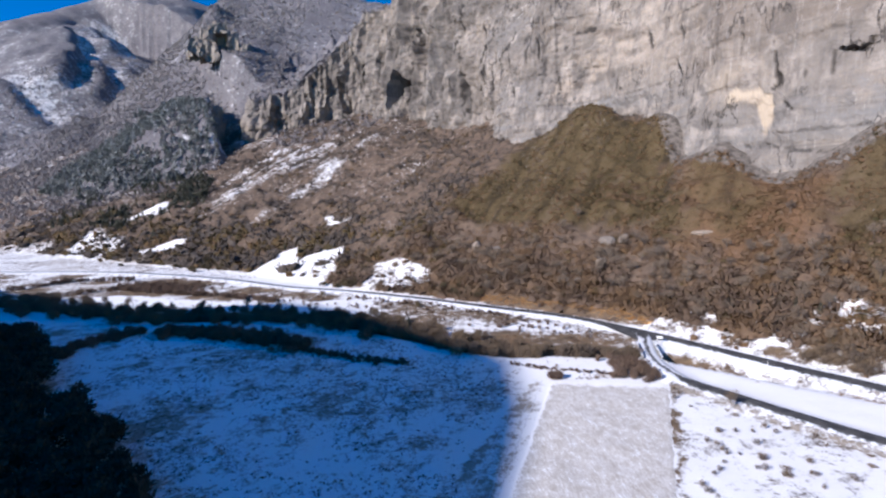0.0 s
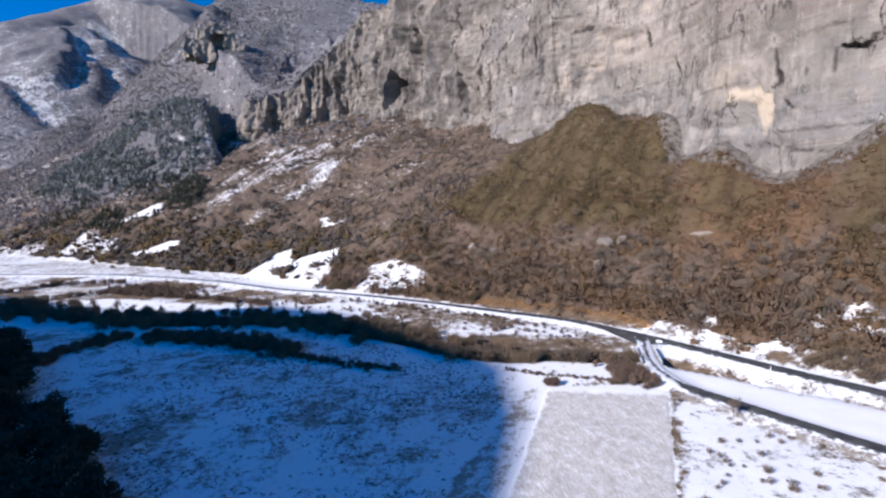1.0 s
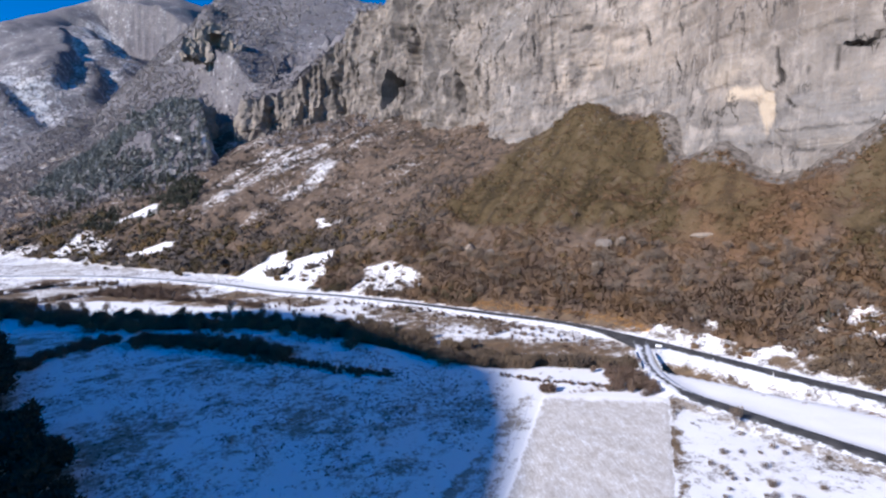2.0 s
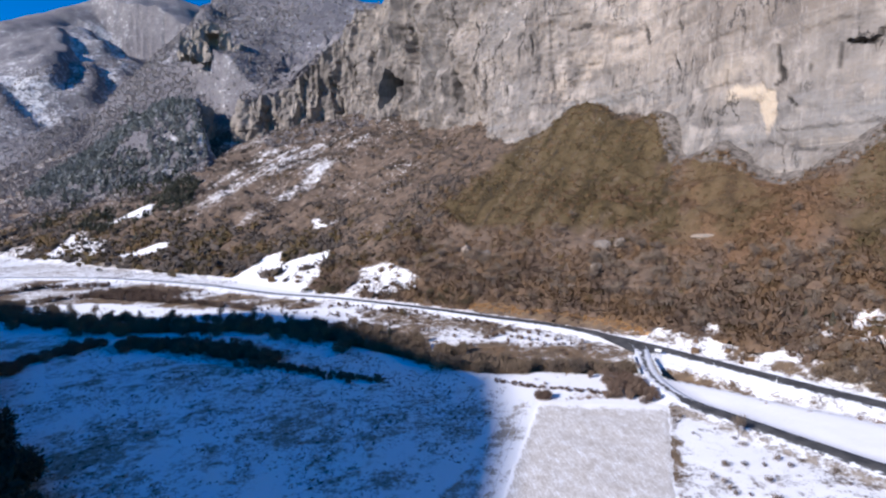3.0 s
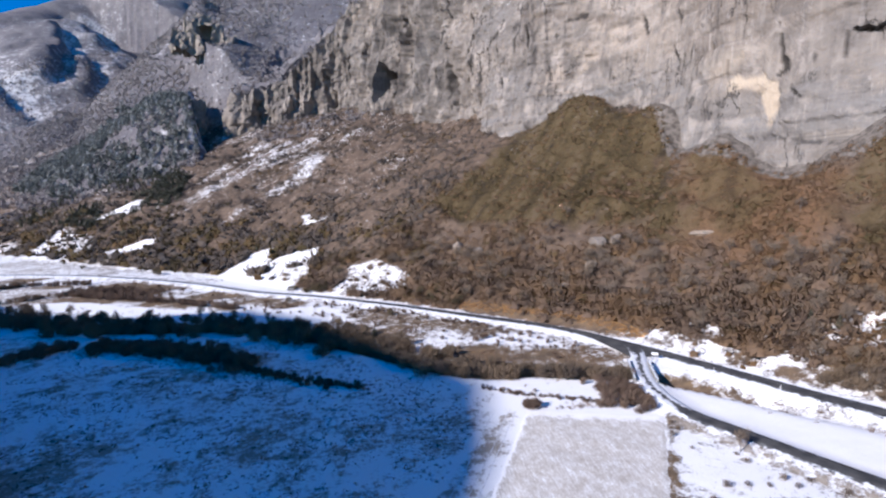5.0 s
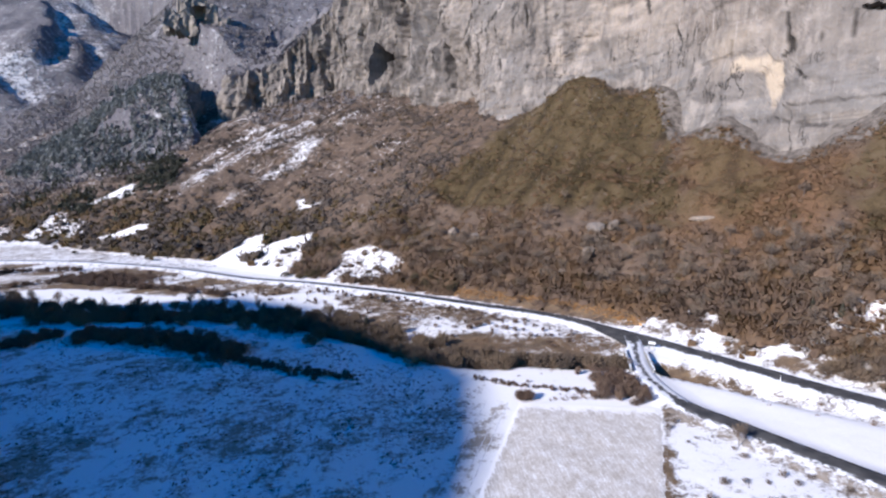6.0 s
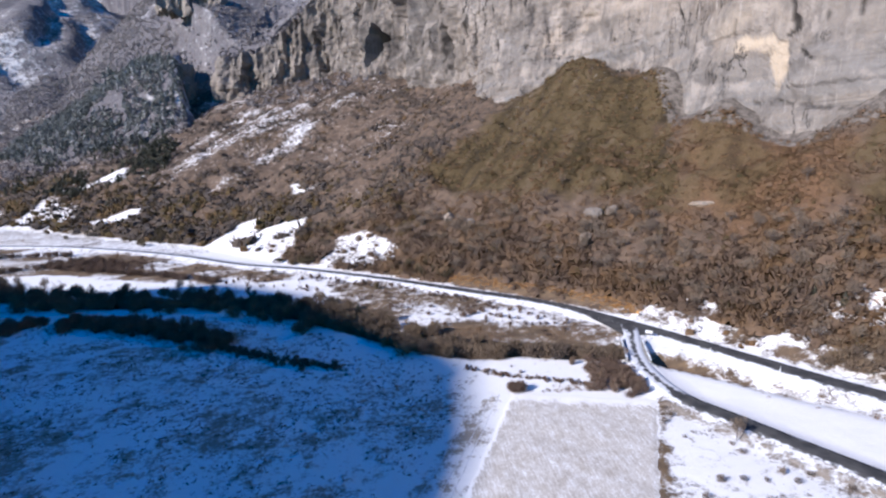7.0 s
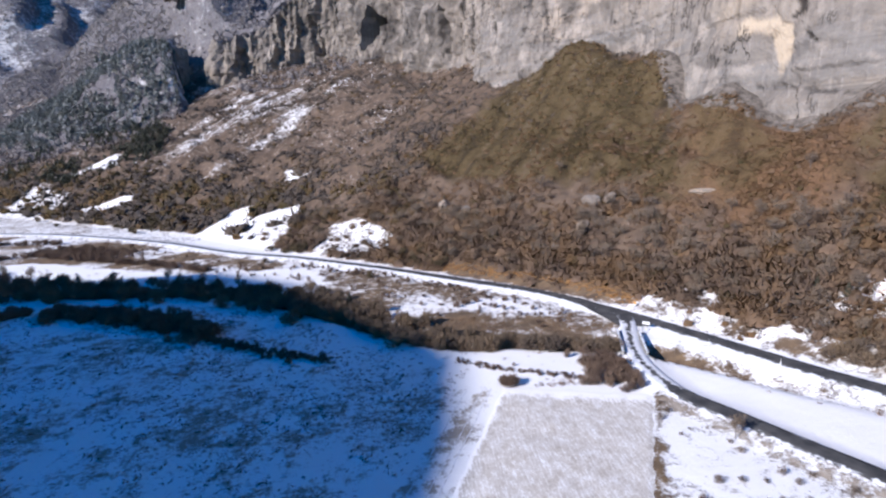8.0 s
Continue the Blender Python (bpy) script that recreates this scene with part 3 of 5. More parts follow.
def build_cliff():
    line = smooth_line(CLIFF, 1.3)
    arc = np.r_[0, np.cumsum(np.hypot(*np.diff(line, axis=0).T))]
    tang = np.gradient(line, axis=0)
    k = np.ones(31) / 31
    tang = np.stack([np.convolve(np.pad(tang[:, i], 15, "edge"), k, "valid") for i in (0, 1)], 1)
    tang /= np.hypot(*tang.T)[:, None]
    out = np.stack([-tang[:, 1], tang[:, 0]], 1)           # towards the valley
    foot = ground_height(line[:, 0], line[:, 1]) - 8
    rim = cliff_heights(arc) + 7 * fbm(arc / 25, 0, seed=41)
    rows = 120
    v = np.linspace(0, 1, rows)[:, None]
    z = foot[None] + (rim - foot)[None] * v
    rough = np.interp(arc, [0, 330, 420, 560, 2000], [0.55, 0.6, 1.2, 2.0, 2.2])[None]
    X, Y = np.broadcast_to(line[:, 0], z.shape), np.broadcast_to(line[:, 1], z.shape)
    A = np.broadcast_to(arc, z.shape)
    push = rough * (5.0 * fbm(X / 60, Y / 60, z / 80, 43, 3) + (2.0 + 2.5 * ease(480, 600, A)) * ridged(X / 24, Y / 24, z / 100, 44, 3) + 1.2 * fbm(X / 9, Y / 9, z / 14, 45, 3))
    push = push + 0.9 * vnoise(A / 60, 0, z / 7 + 0.4 * vnoise(A / 45, z / 20, 0, 49), 46) + 0.9 * ease(-0.1, 0.1, vnoise(A / 70, 0, z / 14, 47)) + 1.1 * np.interp(A, [300, 430, 500], [0.4, 0.75, 1.3]) * fbm(X / 6, Y / 6, z / 5, 48, 4, 0.6)
    push = push - 0.14 * (z - foot[None])
    return line, arc, out, foot, rim, z, A, push


line, arc, out, foot, rim, CZ, CA, push = build_cliff()


def mark(a, z, ra, rz, lean=0.0, soft=0.35, rag=0.35):
    """1 inside a ragged ellipse on the cliff's face, at arc a and height z."""
    da, dz = (CA - a - lean * (CZ - z)) / ra, (CZ - z) / rz
    d = np.hypot(da, dz) + rag * fbm(CA / 6, CZ / 6, 0, 51, 3)
    return 1 - ease(1 - soft, 1 + soft, d)


scar = np.maximum.reduce([mark(260, 99.5, 6.8, 4.0, 0.5, 0.3, 0.5), mark(246.5, 90, 4.0, 10.5, 0.1, 0.18, 0.3), 0.8 * mark(253, 97, 5, 2.5, 0.3, 0.4, 0.4), 0.3 * mark(275, 112, 14, 6, 0, 0.5, 0.6)])
warm = np.maximum.reduce([mark(345, 162, 48, 24, 0.4, 0.45, 0.5), mark(408, 130, 16, 12, 0, 0.4, 0.6), 0.8 * mark(392, 152, 26, 10, 0, 0.5, 0.6), 0.55 * mark(262, 104, 24, 9, 0, 0.5, 0.7), 0.5 * mark(545, 195, 26, 30, 0, 0.6, 0.5)])
cool = np.maximum.reduce([mark(462, 128, 26, 15, 0, 0.4, 0.5), mark(250, 82, 62, 16, -0.1, 0.35, 0.4), 0.8 * mark(285, 103, 22, 12, 0, 0.5, 0.6), 0.8 * mark(500, 190, 34, 16, 0, 0.5, 0.6), 0.7 * mark(600, 175, 40, 40, 0, 0.6, 0.6), 0.7 * mark(345, 118, 30, 8, 0, 0.5, 0.5)])
brow = np.exp(-((CZ - np.interp(CA, [340, 360, 395, 446, 470], [157, 162, 176, 184, 186]) - 3 * fbm(CA / 9, 0, 0, 62, 3)) / 3.0) ** 2) * ease(345, 365, CA) * ease(475, 450, CA)
# cracks and small hollows: dented below, their inner shade painted dark too
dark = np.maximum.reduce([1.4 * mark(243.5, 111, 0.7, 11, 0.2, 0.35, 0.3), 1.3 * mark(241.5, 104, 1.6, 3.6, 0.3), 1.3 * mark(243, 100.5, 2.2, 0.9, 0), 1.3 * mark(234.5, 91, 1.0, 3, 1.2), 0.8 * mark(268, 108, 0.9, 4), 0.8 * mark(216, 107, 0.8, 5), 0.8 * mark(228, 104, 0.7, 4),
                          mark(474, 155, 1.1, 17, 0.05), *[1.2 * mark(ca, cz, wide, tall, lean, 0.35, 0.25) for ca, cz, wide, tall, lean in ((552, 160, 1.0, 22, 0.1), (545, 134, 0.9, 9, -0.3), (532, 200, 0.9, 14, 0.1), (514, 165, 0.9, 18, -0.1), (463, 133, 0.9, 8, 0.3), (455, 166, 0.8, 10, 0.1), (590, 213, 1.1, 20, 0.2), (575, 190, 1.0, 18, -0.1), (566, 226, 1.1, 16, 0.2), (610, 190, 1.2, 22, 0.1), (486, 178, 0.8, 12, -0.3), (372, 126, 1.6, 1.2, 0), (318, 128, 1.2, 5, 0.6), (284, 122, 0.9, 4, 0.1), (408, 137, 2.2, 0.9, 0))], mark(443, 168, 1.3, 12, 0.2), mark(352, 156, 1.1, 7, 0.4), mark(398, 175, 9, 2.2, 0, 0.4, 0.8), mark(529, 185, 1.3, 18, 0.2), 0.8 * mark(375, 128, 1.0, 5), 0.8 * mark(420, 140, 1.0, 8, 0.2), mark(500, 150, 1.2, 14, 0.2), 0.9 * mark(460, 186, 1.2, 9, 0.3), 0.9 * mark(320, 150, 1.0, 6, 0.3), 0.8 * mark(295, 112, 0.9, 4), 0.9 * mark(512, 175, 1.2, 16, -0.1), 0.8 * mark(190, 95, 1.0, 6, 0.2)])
taper = 27 * np.clip((CA - 671) / 26, 0.001, 1)      # a shaded recess, pointed to the east
cave = ease(698, 696, CA) * ease(1.05, 0.95, np.abs(CZ - 184 - 2 * vnoise(CA / 5, CZ / 9, 0, 63)) / taper) * (CA > 671)
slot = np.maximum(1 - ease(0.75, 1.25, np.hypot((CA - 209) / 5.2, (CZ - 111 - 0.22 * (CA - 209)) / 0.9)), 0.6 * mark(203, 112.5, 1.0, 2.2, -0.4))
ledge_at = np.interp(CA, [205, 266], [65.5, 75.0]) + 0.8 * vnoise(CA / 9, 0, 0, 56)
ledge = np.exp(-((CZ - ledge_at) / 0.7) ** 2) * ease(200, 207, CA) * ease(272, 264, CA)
# shade line painted along the ledge
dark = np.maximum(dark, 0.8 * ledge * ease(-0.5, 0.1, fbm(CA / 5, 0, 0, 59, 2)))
push = push + 1.6 * ease(0.5, -0.5, CZ - ledge_at) * ease(200, 207, CA) * ease(272, 264, CA)
clefts = np.maximum.reduce([mark(547, 148, 1.9, 24, 0.26), mark(560, 175, 2.0, 25, 0.1), mark(651, 218, 6, 22, 0.2), mark(668, 190, 4, 30), mark(600, 190, 3, 40, 0.2), mark(525, 160, 2, 25, -0.3),
                           mark(760, 205, 6, 18), mark(800, 185, 5, 20, 0.3), mark(730, 215, 4, 20), mark(846, 175, 6, 16, 0.2), mark(890, 160, 6, 14)])
push = push - 45 * cave - 5 * slot - 8 * clefts - 0.9 * np.clip(dark, 0, 1) - 1.5 * mark(246, 90, 5.5, 11, 0.05)
rug = np.interp(CA, [480, 560], [0, 1])
csnow = rug * np.clip(0.10 + 0.16 * fbm(CA / 30, CZ / 18, 0, 53, 3), 0, 0.3) + 0.42 * mark(478, 210, 22, 7, 0, 0.5, 0.6)
scrubby = rug * ease(0.15, 0.6, fbm(CA / 22, CZ / 14, 0, 54, 4) + 0.2) * 0.6
# painted shade of cracks and slot, joined with scrub and dark streaks
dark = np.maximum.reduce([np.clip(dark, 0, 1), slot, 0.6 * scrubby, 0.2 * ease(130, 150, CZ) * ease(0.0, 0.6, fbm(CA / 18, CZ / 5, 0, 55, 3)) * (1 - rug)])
P = np.stack([line[:, 0] + out[:, 0] * push, line[:, 1] + out[:, 1] * push, CZ], -1)
steps = np.linspace(0, 1, 34)[1:] ** 1.6 * 320
top = P[-1]
back = np.stack([top[None, :, 0] - out[None, :, 0] * steps[:, None], top[None, :, 1] - out[None, :, 1] * steps[:, None], top[None, :, 2] + 0.44 * steps[:, None]], -1)
back[..., 2] += ease(0, 25, steps)[:, None] * (9 * fbm(back[..., 0] / 40, back[..., 1] / 40, 0, 57, 4) + 10 * ridged(back[..., 0] / 55, back[..., 1] / 55, 0, 58, 2) - 8)
P = np.concatenate([P, back])
pad = lambda a, v: np.concatenate([a, np.full(back.shape[:2], v)])
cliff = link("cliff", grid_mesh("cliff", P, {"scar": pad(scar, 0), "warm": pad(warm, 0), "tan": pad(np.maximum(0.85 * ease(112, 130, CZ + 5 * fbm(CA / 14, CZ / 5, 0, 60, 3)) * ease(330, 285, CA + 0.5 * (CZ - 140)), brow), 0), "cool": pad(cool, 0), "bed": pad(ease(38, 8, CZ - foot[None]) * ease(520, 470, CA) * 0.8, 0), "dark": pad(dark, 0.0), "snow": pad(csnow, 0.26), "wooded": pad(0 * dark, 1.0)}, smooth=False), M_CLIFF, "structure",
             "sunlit grey limestone cliff with warm stains and painted-dark cracks", "cliff")


# ---- mountains behind ----
def ridge_height(x, y, crest, slope, rough, seed, wide, soft):
    """A rounded ridge under a crest line, with gullies about wide metres apart."""
    crest = smooth_line(crest, 12.0)
    a, s = along(crest[:, :2], x, y)
    ca = np.r_[0, np.cumsum(np.hypot(*np.diff(crest[:, :2], axis=0).T))]
    d = np.sqrt(s * s + soft * soft) - soft
    wx_, wy_ = x + 0.35 * wide * vnoise(x / wide, y / wide, 0, seed + 3), y
    gully = ridged(wx_ / wide, wy_ / (wide * 4.0), seed=seed, octaves=2)
    return (np.interp(a, ca, crest[:, 2]) - slope * d + rough * (gully - 0.5) * ease(20, 260, np.abs(s)) + 0.3 * rough * fbm(x / 90, y / 90, seed=seed + 7) * ease(0, 120, np.abs(s))
            + 2.0 * fbm(x / 45, y / 45, seed=seed + 9))


SPUR = [(-330, 1260, 430), (-367, 1110, 391), (-390, 1124, 418), (-425, 1111, 392), (-463, 1042, 292), (-511, 941, 190), (-543, 877, 130), (-578, 831, 86), (-640, 770, 30)]
MID = [(150, 1400, 540), (-23, 1487, 580), (-105, 1534, 612), (-239, 1570, 650), (-365, 1546, 633), (-425, 1540, 612), (-520, 1640, 520)]
FAR = [(-1900, 1500, 420), (-1279, 1781, 647), (-1205, 1949, 749), (-1164, 2089, 831), (-1028, 2158, 893), (-864, 2228, 883), (-745, 2270, 852), (-639, 2302, 845), (-400, 2400, 800)]
MID_LINE = smooth_line(MID, 12.0)
mx, my = np.meshgrid(np.arange(-2300, 620, 10.0), np.arange(400, 2700, 10.0))
layers = np.stack([ridge_height(mx, my, SPUR, 0.47, 14, 61, 110, 10), ridge_height(mx, my, MID, 0.475, 11, 71, 260, 60), ridge_height(mx, my, FAR, 0.52, 26, 81, 330, 80)])
# ribs on the far mountain, gentle to the west and steep to the east
rib_shade, ribs = 0.0 * mx, 0.0 * mx
for rib_line, rib_height in (([(-1095, 1905), (-1030, 1885), (-930, 1740), (-860, 1620)], 30), ([(-1055, 1740), (-975, 1610), (-900, 1500), (-835, 1361), (-770, 1230)], 38),
                             ([(-855, 1529), (-800, 1440), (-690, 1240)], 30), ([(-960, 1260), (-891, 1221), (-834, 1181), (-748, 1100)], 24)):
    rib_arc, rib_side = along(smooth_line(rib_line, 12.0), mx, my)
    rib_side = rib_side + 10 * fbm(mx / 50, my / 50, seed=83)
    ends = ease(0, 70, rib_arc) * ease(0, 30, rib_arc.max() - rib_arc)
    ribs = ribs + rib_height * ends * np.where(rib_side > 0, 1 - ease(0, 170, rib_side), 1 - ease(0, 24, -rib_side))
    rib_shade = np.maximum(rib_shade, ends * ease(5, 20, -rib_side) * ease(80, 50, -rib_side))
ma, ms = along(MID_LINE[:, :2], mx, my)
mid_base = np.interp(ma, np.r_[0, np.cumsum(np.hypot(*np.diff(MID_LINE[:, :2], axis=0).T))], MID_LINE[:, 2]) - 0.475 * (np.sqrt(ms * ms + 3600) - 60)
spur_line = smooth_line(SPUR, 12.0)
sa, ss = along(spur_line[:, :2], mx, my)
east = np.sign(along(spur_line[:, :2], np.array([-300.0]), np.array([1050.0]))[1][0])
sz = np.interp(sa, np.r_[0, np.cumsum(np.hypot(*np.diff(spur_line[:, :2], axis=0).T))], spur_line[:, 2])
layers[0] += 0.30 * ease(300, 370, sz) * np.clip(ss * east - 5, 0, 140) * ease(1010, 1080, my)
mid_line = smooth_line(MID, 24.0)
layers[1] += np.max([h - 0.475 * (np.sqrt((mx - px) ** 2 + (my - py) ** 2 + 3600) - 60) for px, py, h in mid_line], 0) - mid_base
layers[1] -= 0.5 * np.clip(1180 - my, 0, 450)
layers[1] -= 0.75 * np.maximum(0, -4 - 0.318 * (my + 12) - mx)
near = layers[:2].max(0)
near = near + 30 * np.log1p(np.exp(-np.abs(layers[0] - layers[1]) / 30))
mz = np.maximum(near, layers[2]) + ribs + 32 * np.exp(-(((mx + 386) / 20) ** 2 + ((my - 1118) / 26) ** 2))
low = ground_height(mx, my)
rise = ease(150, 430, along(FOOT_LINE, mx, my)[1])
mz = low - 8 + (mz - low + 8) * rise
carc, cside = along(CLIFF_LINE, mx, my)
mz = np.where(carc < 900, np.minimum(mz, low - 8 + np.maximum(0, cside + 6) * 4.0 + 2.0 * np.maximum(0, my - 790)), mz)
ravine_in = (mx + 2) * 0.937 + (my + 8) * 0.349
ravine_snow = 0.5 * ease(-12, 6, ravine_in) * ease(75, 45, ravine_in) * ease(610, 640, my) * ease(840, 760, my) + 0.26 * rib_shade - 0.07 * (layers.argmax(0) == 2)
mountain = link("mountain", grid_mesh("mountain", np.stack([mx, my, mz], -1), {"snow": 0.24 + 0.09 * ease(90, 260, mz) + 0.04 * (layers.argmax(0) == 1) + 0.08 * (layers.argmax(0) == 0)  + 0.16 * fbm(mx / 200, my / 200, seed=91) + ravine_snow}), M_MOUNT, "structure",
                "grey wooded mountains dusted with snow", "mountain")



def mountain_height(x, y):
    i, j = np.clip((np.asarray(x, float) + 2300) / 10.0, 0, mz.shape[1] - 1.001), np.clip((np.asarray(y, float) - 400) / 10.0, 0, mz.shape[0] - 1.001)
    a, b = i.astype(int), j.astype(int)
    f, g = i - a, j - b
    return (mz[b, a] * (1 - f) + mz[b, a + 1] * f) * (1 - g) + (mz[b + 1, a] * (1 - f) + mz[b + 1, a + 1] * f) * g


def buttress_rise(x, y):
    """The wooded buttress west of the ravine, which falls away steeply to the east."""
    west = 15 - (x + 2) * 0.937 - (y + 8) * 0.349 + 5 * fbm(x / 24, y / 24, seed=95, octaves=3)
    return 52 * ease(-1, 11, west) * ease(200, 45, west) * ease(590, 680, y) * ease(970, 860, y)


def far_height(x, y):
    return np.maximum(mountain_height(x, y), ground_height(x, y)) + buttress_rise(x, y)


bx, by = np.meshgrid(np.arange(-600, -190, 4.0), np.arange(570, 980, 4.0))
bz = far_height(bx, by) + 2.5 * fbm(bx / 14, by / 14, seed=96, octaves=3)
bz = np.where(buttress_rise(bx, by) < 1.5, bz - 9, bz)
east_wall = 15 - (bx + 2) * 0.937 - (by + 8) * 0.349
link("wooded_buttress", grid_mesh("wooded_buttress", np.stack([bx, by, bz], -1), {"snow": 0.26 + 0.14 * fbm(bx / 30, by / 30, seed=97) + 0.45 * ease(20, 8, east_wall) * ease(-0.3, 0.3, fbm(bx / 12, by / 12, seed=98, octaves=2))}), M_MOUNT, "structure",
     "snow-dusted wooded buttress beside a shaded ravine", "mountain")


def rock_tower(x, y, z, size, turn, seed):
    """A weathered block of limestone that stands out of the mountainside."""
    n = 14
    g = np.linspace(-1, 1, n)
    a, b = np.meshgrid(g, g)
    one = np.ones_like(a)
    verts, faces, k = [], [], 0
    for p in ((one, a, b), (-one, -a, b), (-a, one, b), (a, -one, b), (a, b, one)):
        v = np.stack(p, -1).reshape(-1, 3)
        i = (np.arange(n - 1)[:, None] * n + np.arange(n - 1)[None, :]).ravel()
        faces.append(np.stack([i, i + 1, i + n + 1, i + n], 1) + k)
        verts.append(v)
        k += n * n
    v = np.vstack(verts)
    taper = 1 - 0.16 * (v[:, 2:] + 1)
    v = v * np.array(size) * np.concatenate([taper, taper, np.ones_like(taper)], 1)
    for axis in range(3):
        v[:, axis] += min(size) * (0.42 * fbm(v[:, 0] / 14 + 5 * axis, v[:, 1] / 14, v[:, 2] / 20, seed + axis, 3) + 0.14 * fbm(v[:, 0] / 6, v[:, 1] / 6, v[:, 2] / 9 + axis * 7, seed + 5, 2))
    me = bpy.data.meshes.new("rock_tower")
    fill_mesh(me, v, np.vstack(faces), {"snow": 0.30 * ease(0.2, 0.9, fbm(v[:, 0] / 9, v[:, 1] / 9, v[:, 2] / 9, seed, 2)), "warm": 0.4 + 0 * v[:, 0]})
    ob = link("rock_tower", me, M_CLIFF, "structure", "grey limestone tower on the wooded mountainside", "rock")
    ob.matrix_world = pose(x, y, z, 0, 0, turn)


# a hollow under a rock brow on the spur: two sides, a back and the brow
for dx, dy, z, size in ((-21, -7, 334, (13, 14, 28)), (19, 6, 330, (11, 14, 28)), (-4, 14, 342, (17, 5, 30)), (-3, 1, 364, (17, 13, 11)), (-40, -16, 328, (13, 12, 16)), (36, 10, 322, (13, 12, 18))):
    rock_tower(-324 + dx, 965 + dy, z, size, 19, 501 + dx)
rock_tower(-297, 828, float(far_height(np.array([-297.0]), np.array([828.0]))[0]) + 8, (10, 12, 30), -35, 521)
rock_tower(-275, 770, float(far_height(np.array([-275.0]), np.array([770.0]))[0]) + 4, (8, 9, 24), -35, 531)

# the mountain across the valley, out of view, whose shadow lies on the meadow
RIDGE_AT = -700.0
rp, rq = np.meshgrid(np.arange(-900, 500, 7.0), np.arange(-1300, -200, 20.0))
SHADE_EDGE = np.array([(-236, 306), (-131, 238), (-102, 235), (-60, 242), (-24, 219), (-4, 190), (17, 161), (32, 142), (30, 131), (29, 117), (27, 103), (22, 87), (16.5, 70)], float)
ep, eq = SHADE_EDGE @ np.array([SUN_TO.y, -SUN_TO.x]), SHADE_EDGE @ np.array([SUN_TO.x, SUN_TO.y])
order = np.argsort(ep)
ep, eq = ep[order], eq[order]
reach = np.interp(rp, np.r_[-900, ep[0] - 200, ep, ep[-1] + 62, ep[-1] + 180, 400], np.r_[-330, eq[0] - 130, eq, eq[-1] - 90, eq[-1] - 260, -340])
crest = (reach - RIDGE_AT) * math.tan(SUN_UP)
rz = crest - np.abs(rq - RIDGE_AT) * 1.0 - 2
wx, wy = SUN_TO.x * rq + SUN_TO.y * rp, SUN_TO.y * rq - SUN_TO.x * rp
shade_hill = link("shaded_mountain", grid_mesh("shaded_mountain", np.stack([wx, wy, rz], -1), {"snow": 0.2 + 0 * rz}), M_MOUNT, "structure",
                  "dark wooded mountain across the valley", "mountain")


# ---- roads ----
def road_mesh(name, line, half, lift, snowy):
    p = smooth_line(line, 1.5)
    t = np.gradient(p, axis=0)
    t /= np.hypot(*t.T)[:, None]
    side = np.stack([t[:, 1], -t[:, 0]], 1)
    offs = np.array([-half - 0.3, -half, -half * 0.5, 0, half * 0.5, half, half + 0.3])
    drop = np.array([-0.35, 0, 0.04, 0.07, 0.04, 0, -0.35])
    x, y = p[:, 0:1] + side[:, 0:1] * offs, p[:, 1:2] + side[:, 1:2] * offs
    z = (valley(p[:, 0], p[:, 1]) + ROAD_RISE + lift)[:, None] + drop
    return grid_mesh(name, np.stack([x, y, z], -1), {"snow": snowy(x, y, offs / half)})


main_road = link("main_road", road_mesh("main_road", MAIN_ROAD, 2.75, 0.0,
                 lambda x, y, o: 0.12 + 0.6 * ease(0.8, 1.0, np.abs(o)) + 0.75 * ease(150, 300, y) * np.ones_like(x) * (0.55 + 0.45 * np.cos(o * 8 + 3.1)))
                 , M_ASPHALT, "structure", "two-lane asphalt road cleared of snow", "road")
side_road = link("side_road", road_mesh("side_road", SIDE_ROAD, 2.1, 0.03,
                 lambda x, y, o: 0.16 + 0.5 * ease(0.75, 1.0, np.abs(o)) + 0.66 * ease(107, 118, y) * ease(156, 151, y) * np.ones_like(x) * (0.80 - 0.30 * np.cos(o * 6)))
                 , M_ASPHALT, "structure", "narrow asphalt lane with snowy edges", "road")


# ---- plants ----
rng = np.random.default_rng(7)


def slivers(n, centre, spread, length, width, rise, seed):
    """Thin triangles that stand out from a clump's middle, as twigs do: corners and corner triples."""
    r = np.random.default_rng(seed)
    d = r.normal(size=(n, 3))
    d /= np.linalg.norm(d, axis=1)[:, None]
    at = d * r.uniform(0.25, 1.0, (n, 1)) ** 0.6 * np.asarray(spread) + np.asarray(centre)
    way = d * np.asarray(spread) / max(spread) + np.array([0, 0, rise]) + 0.5 * r.normal(size=(n, 3))
    way /= np.linalg.norm(way, axis=1)[:, None]
    across = np.cross(way, r.normal(size=(n, 3)))
    across /= np.linalg.norm(across, axis=1)[:, None]
    ln, wd = length * r.uniform(0.6, 1.4, (n, 1)), width * r.uniform(0.6, 1.4, (n, 1))
    v = np.stack([at - across * wd - way * ln * 0.4, at + across * wd - way * ln * 0.4, at + way * ln * 0.6], 1).reshape(-1, 3)
    v[:, 2] = np.maximum(v[:, 2], 0.0)
    return v, np.arange(n * 3).reshape(-1, 3)


def merged(*pieces):
    vs, fs, k = [], [], 0
    for v, f in pieces:
        vs.append(v)
        fs.append(f + k)
        k += len(v)
    return np.vstack(vs), np.vstack(fs)


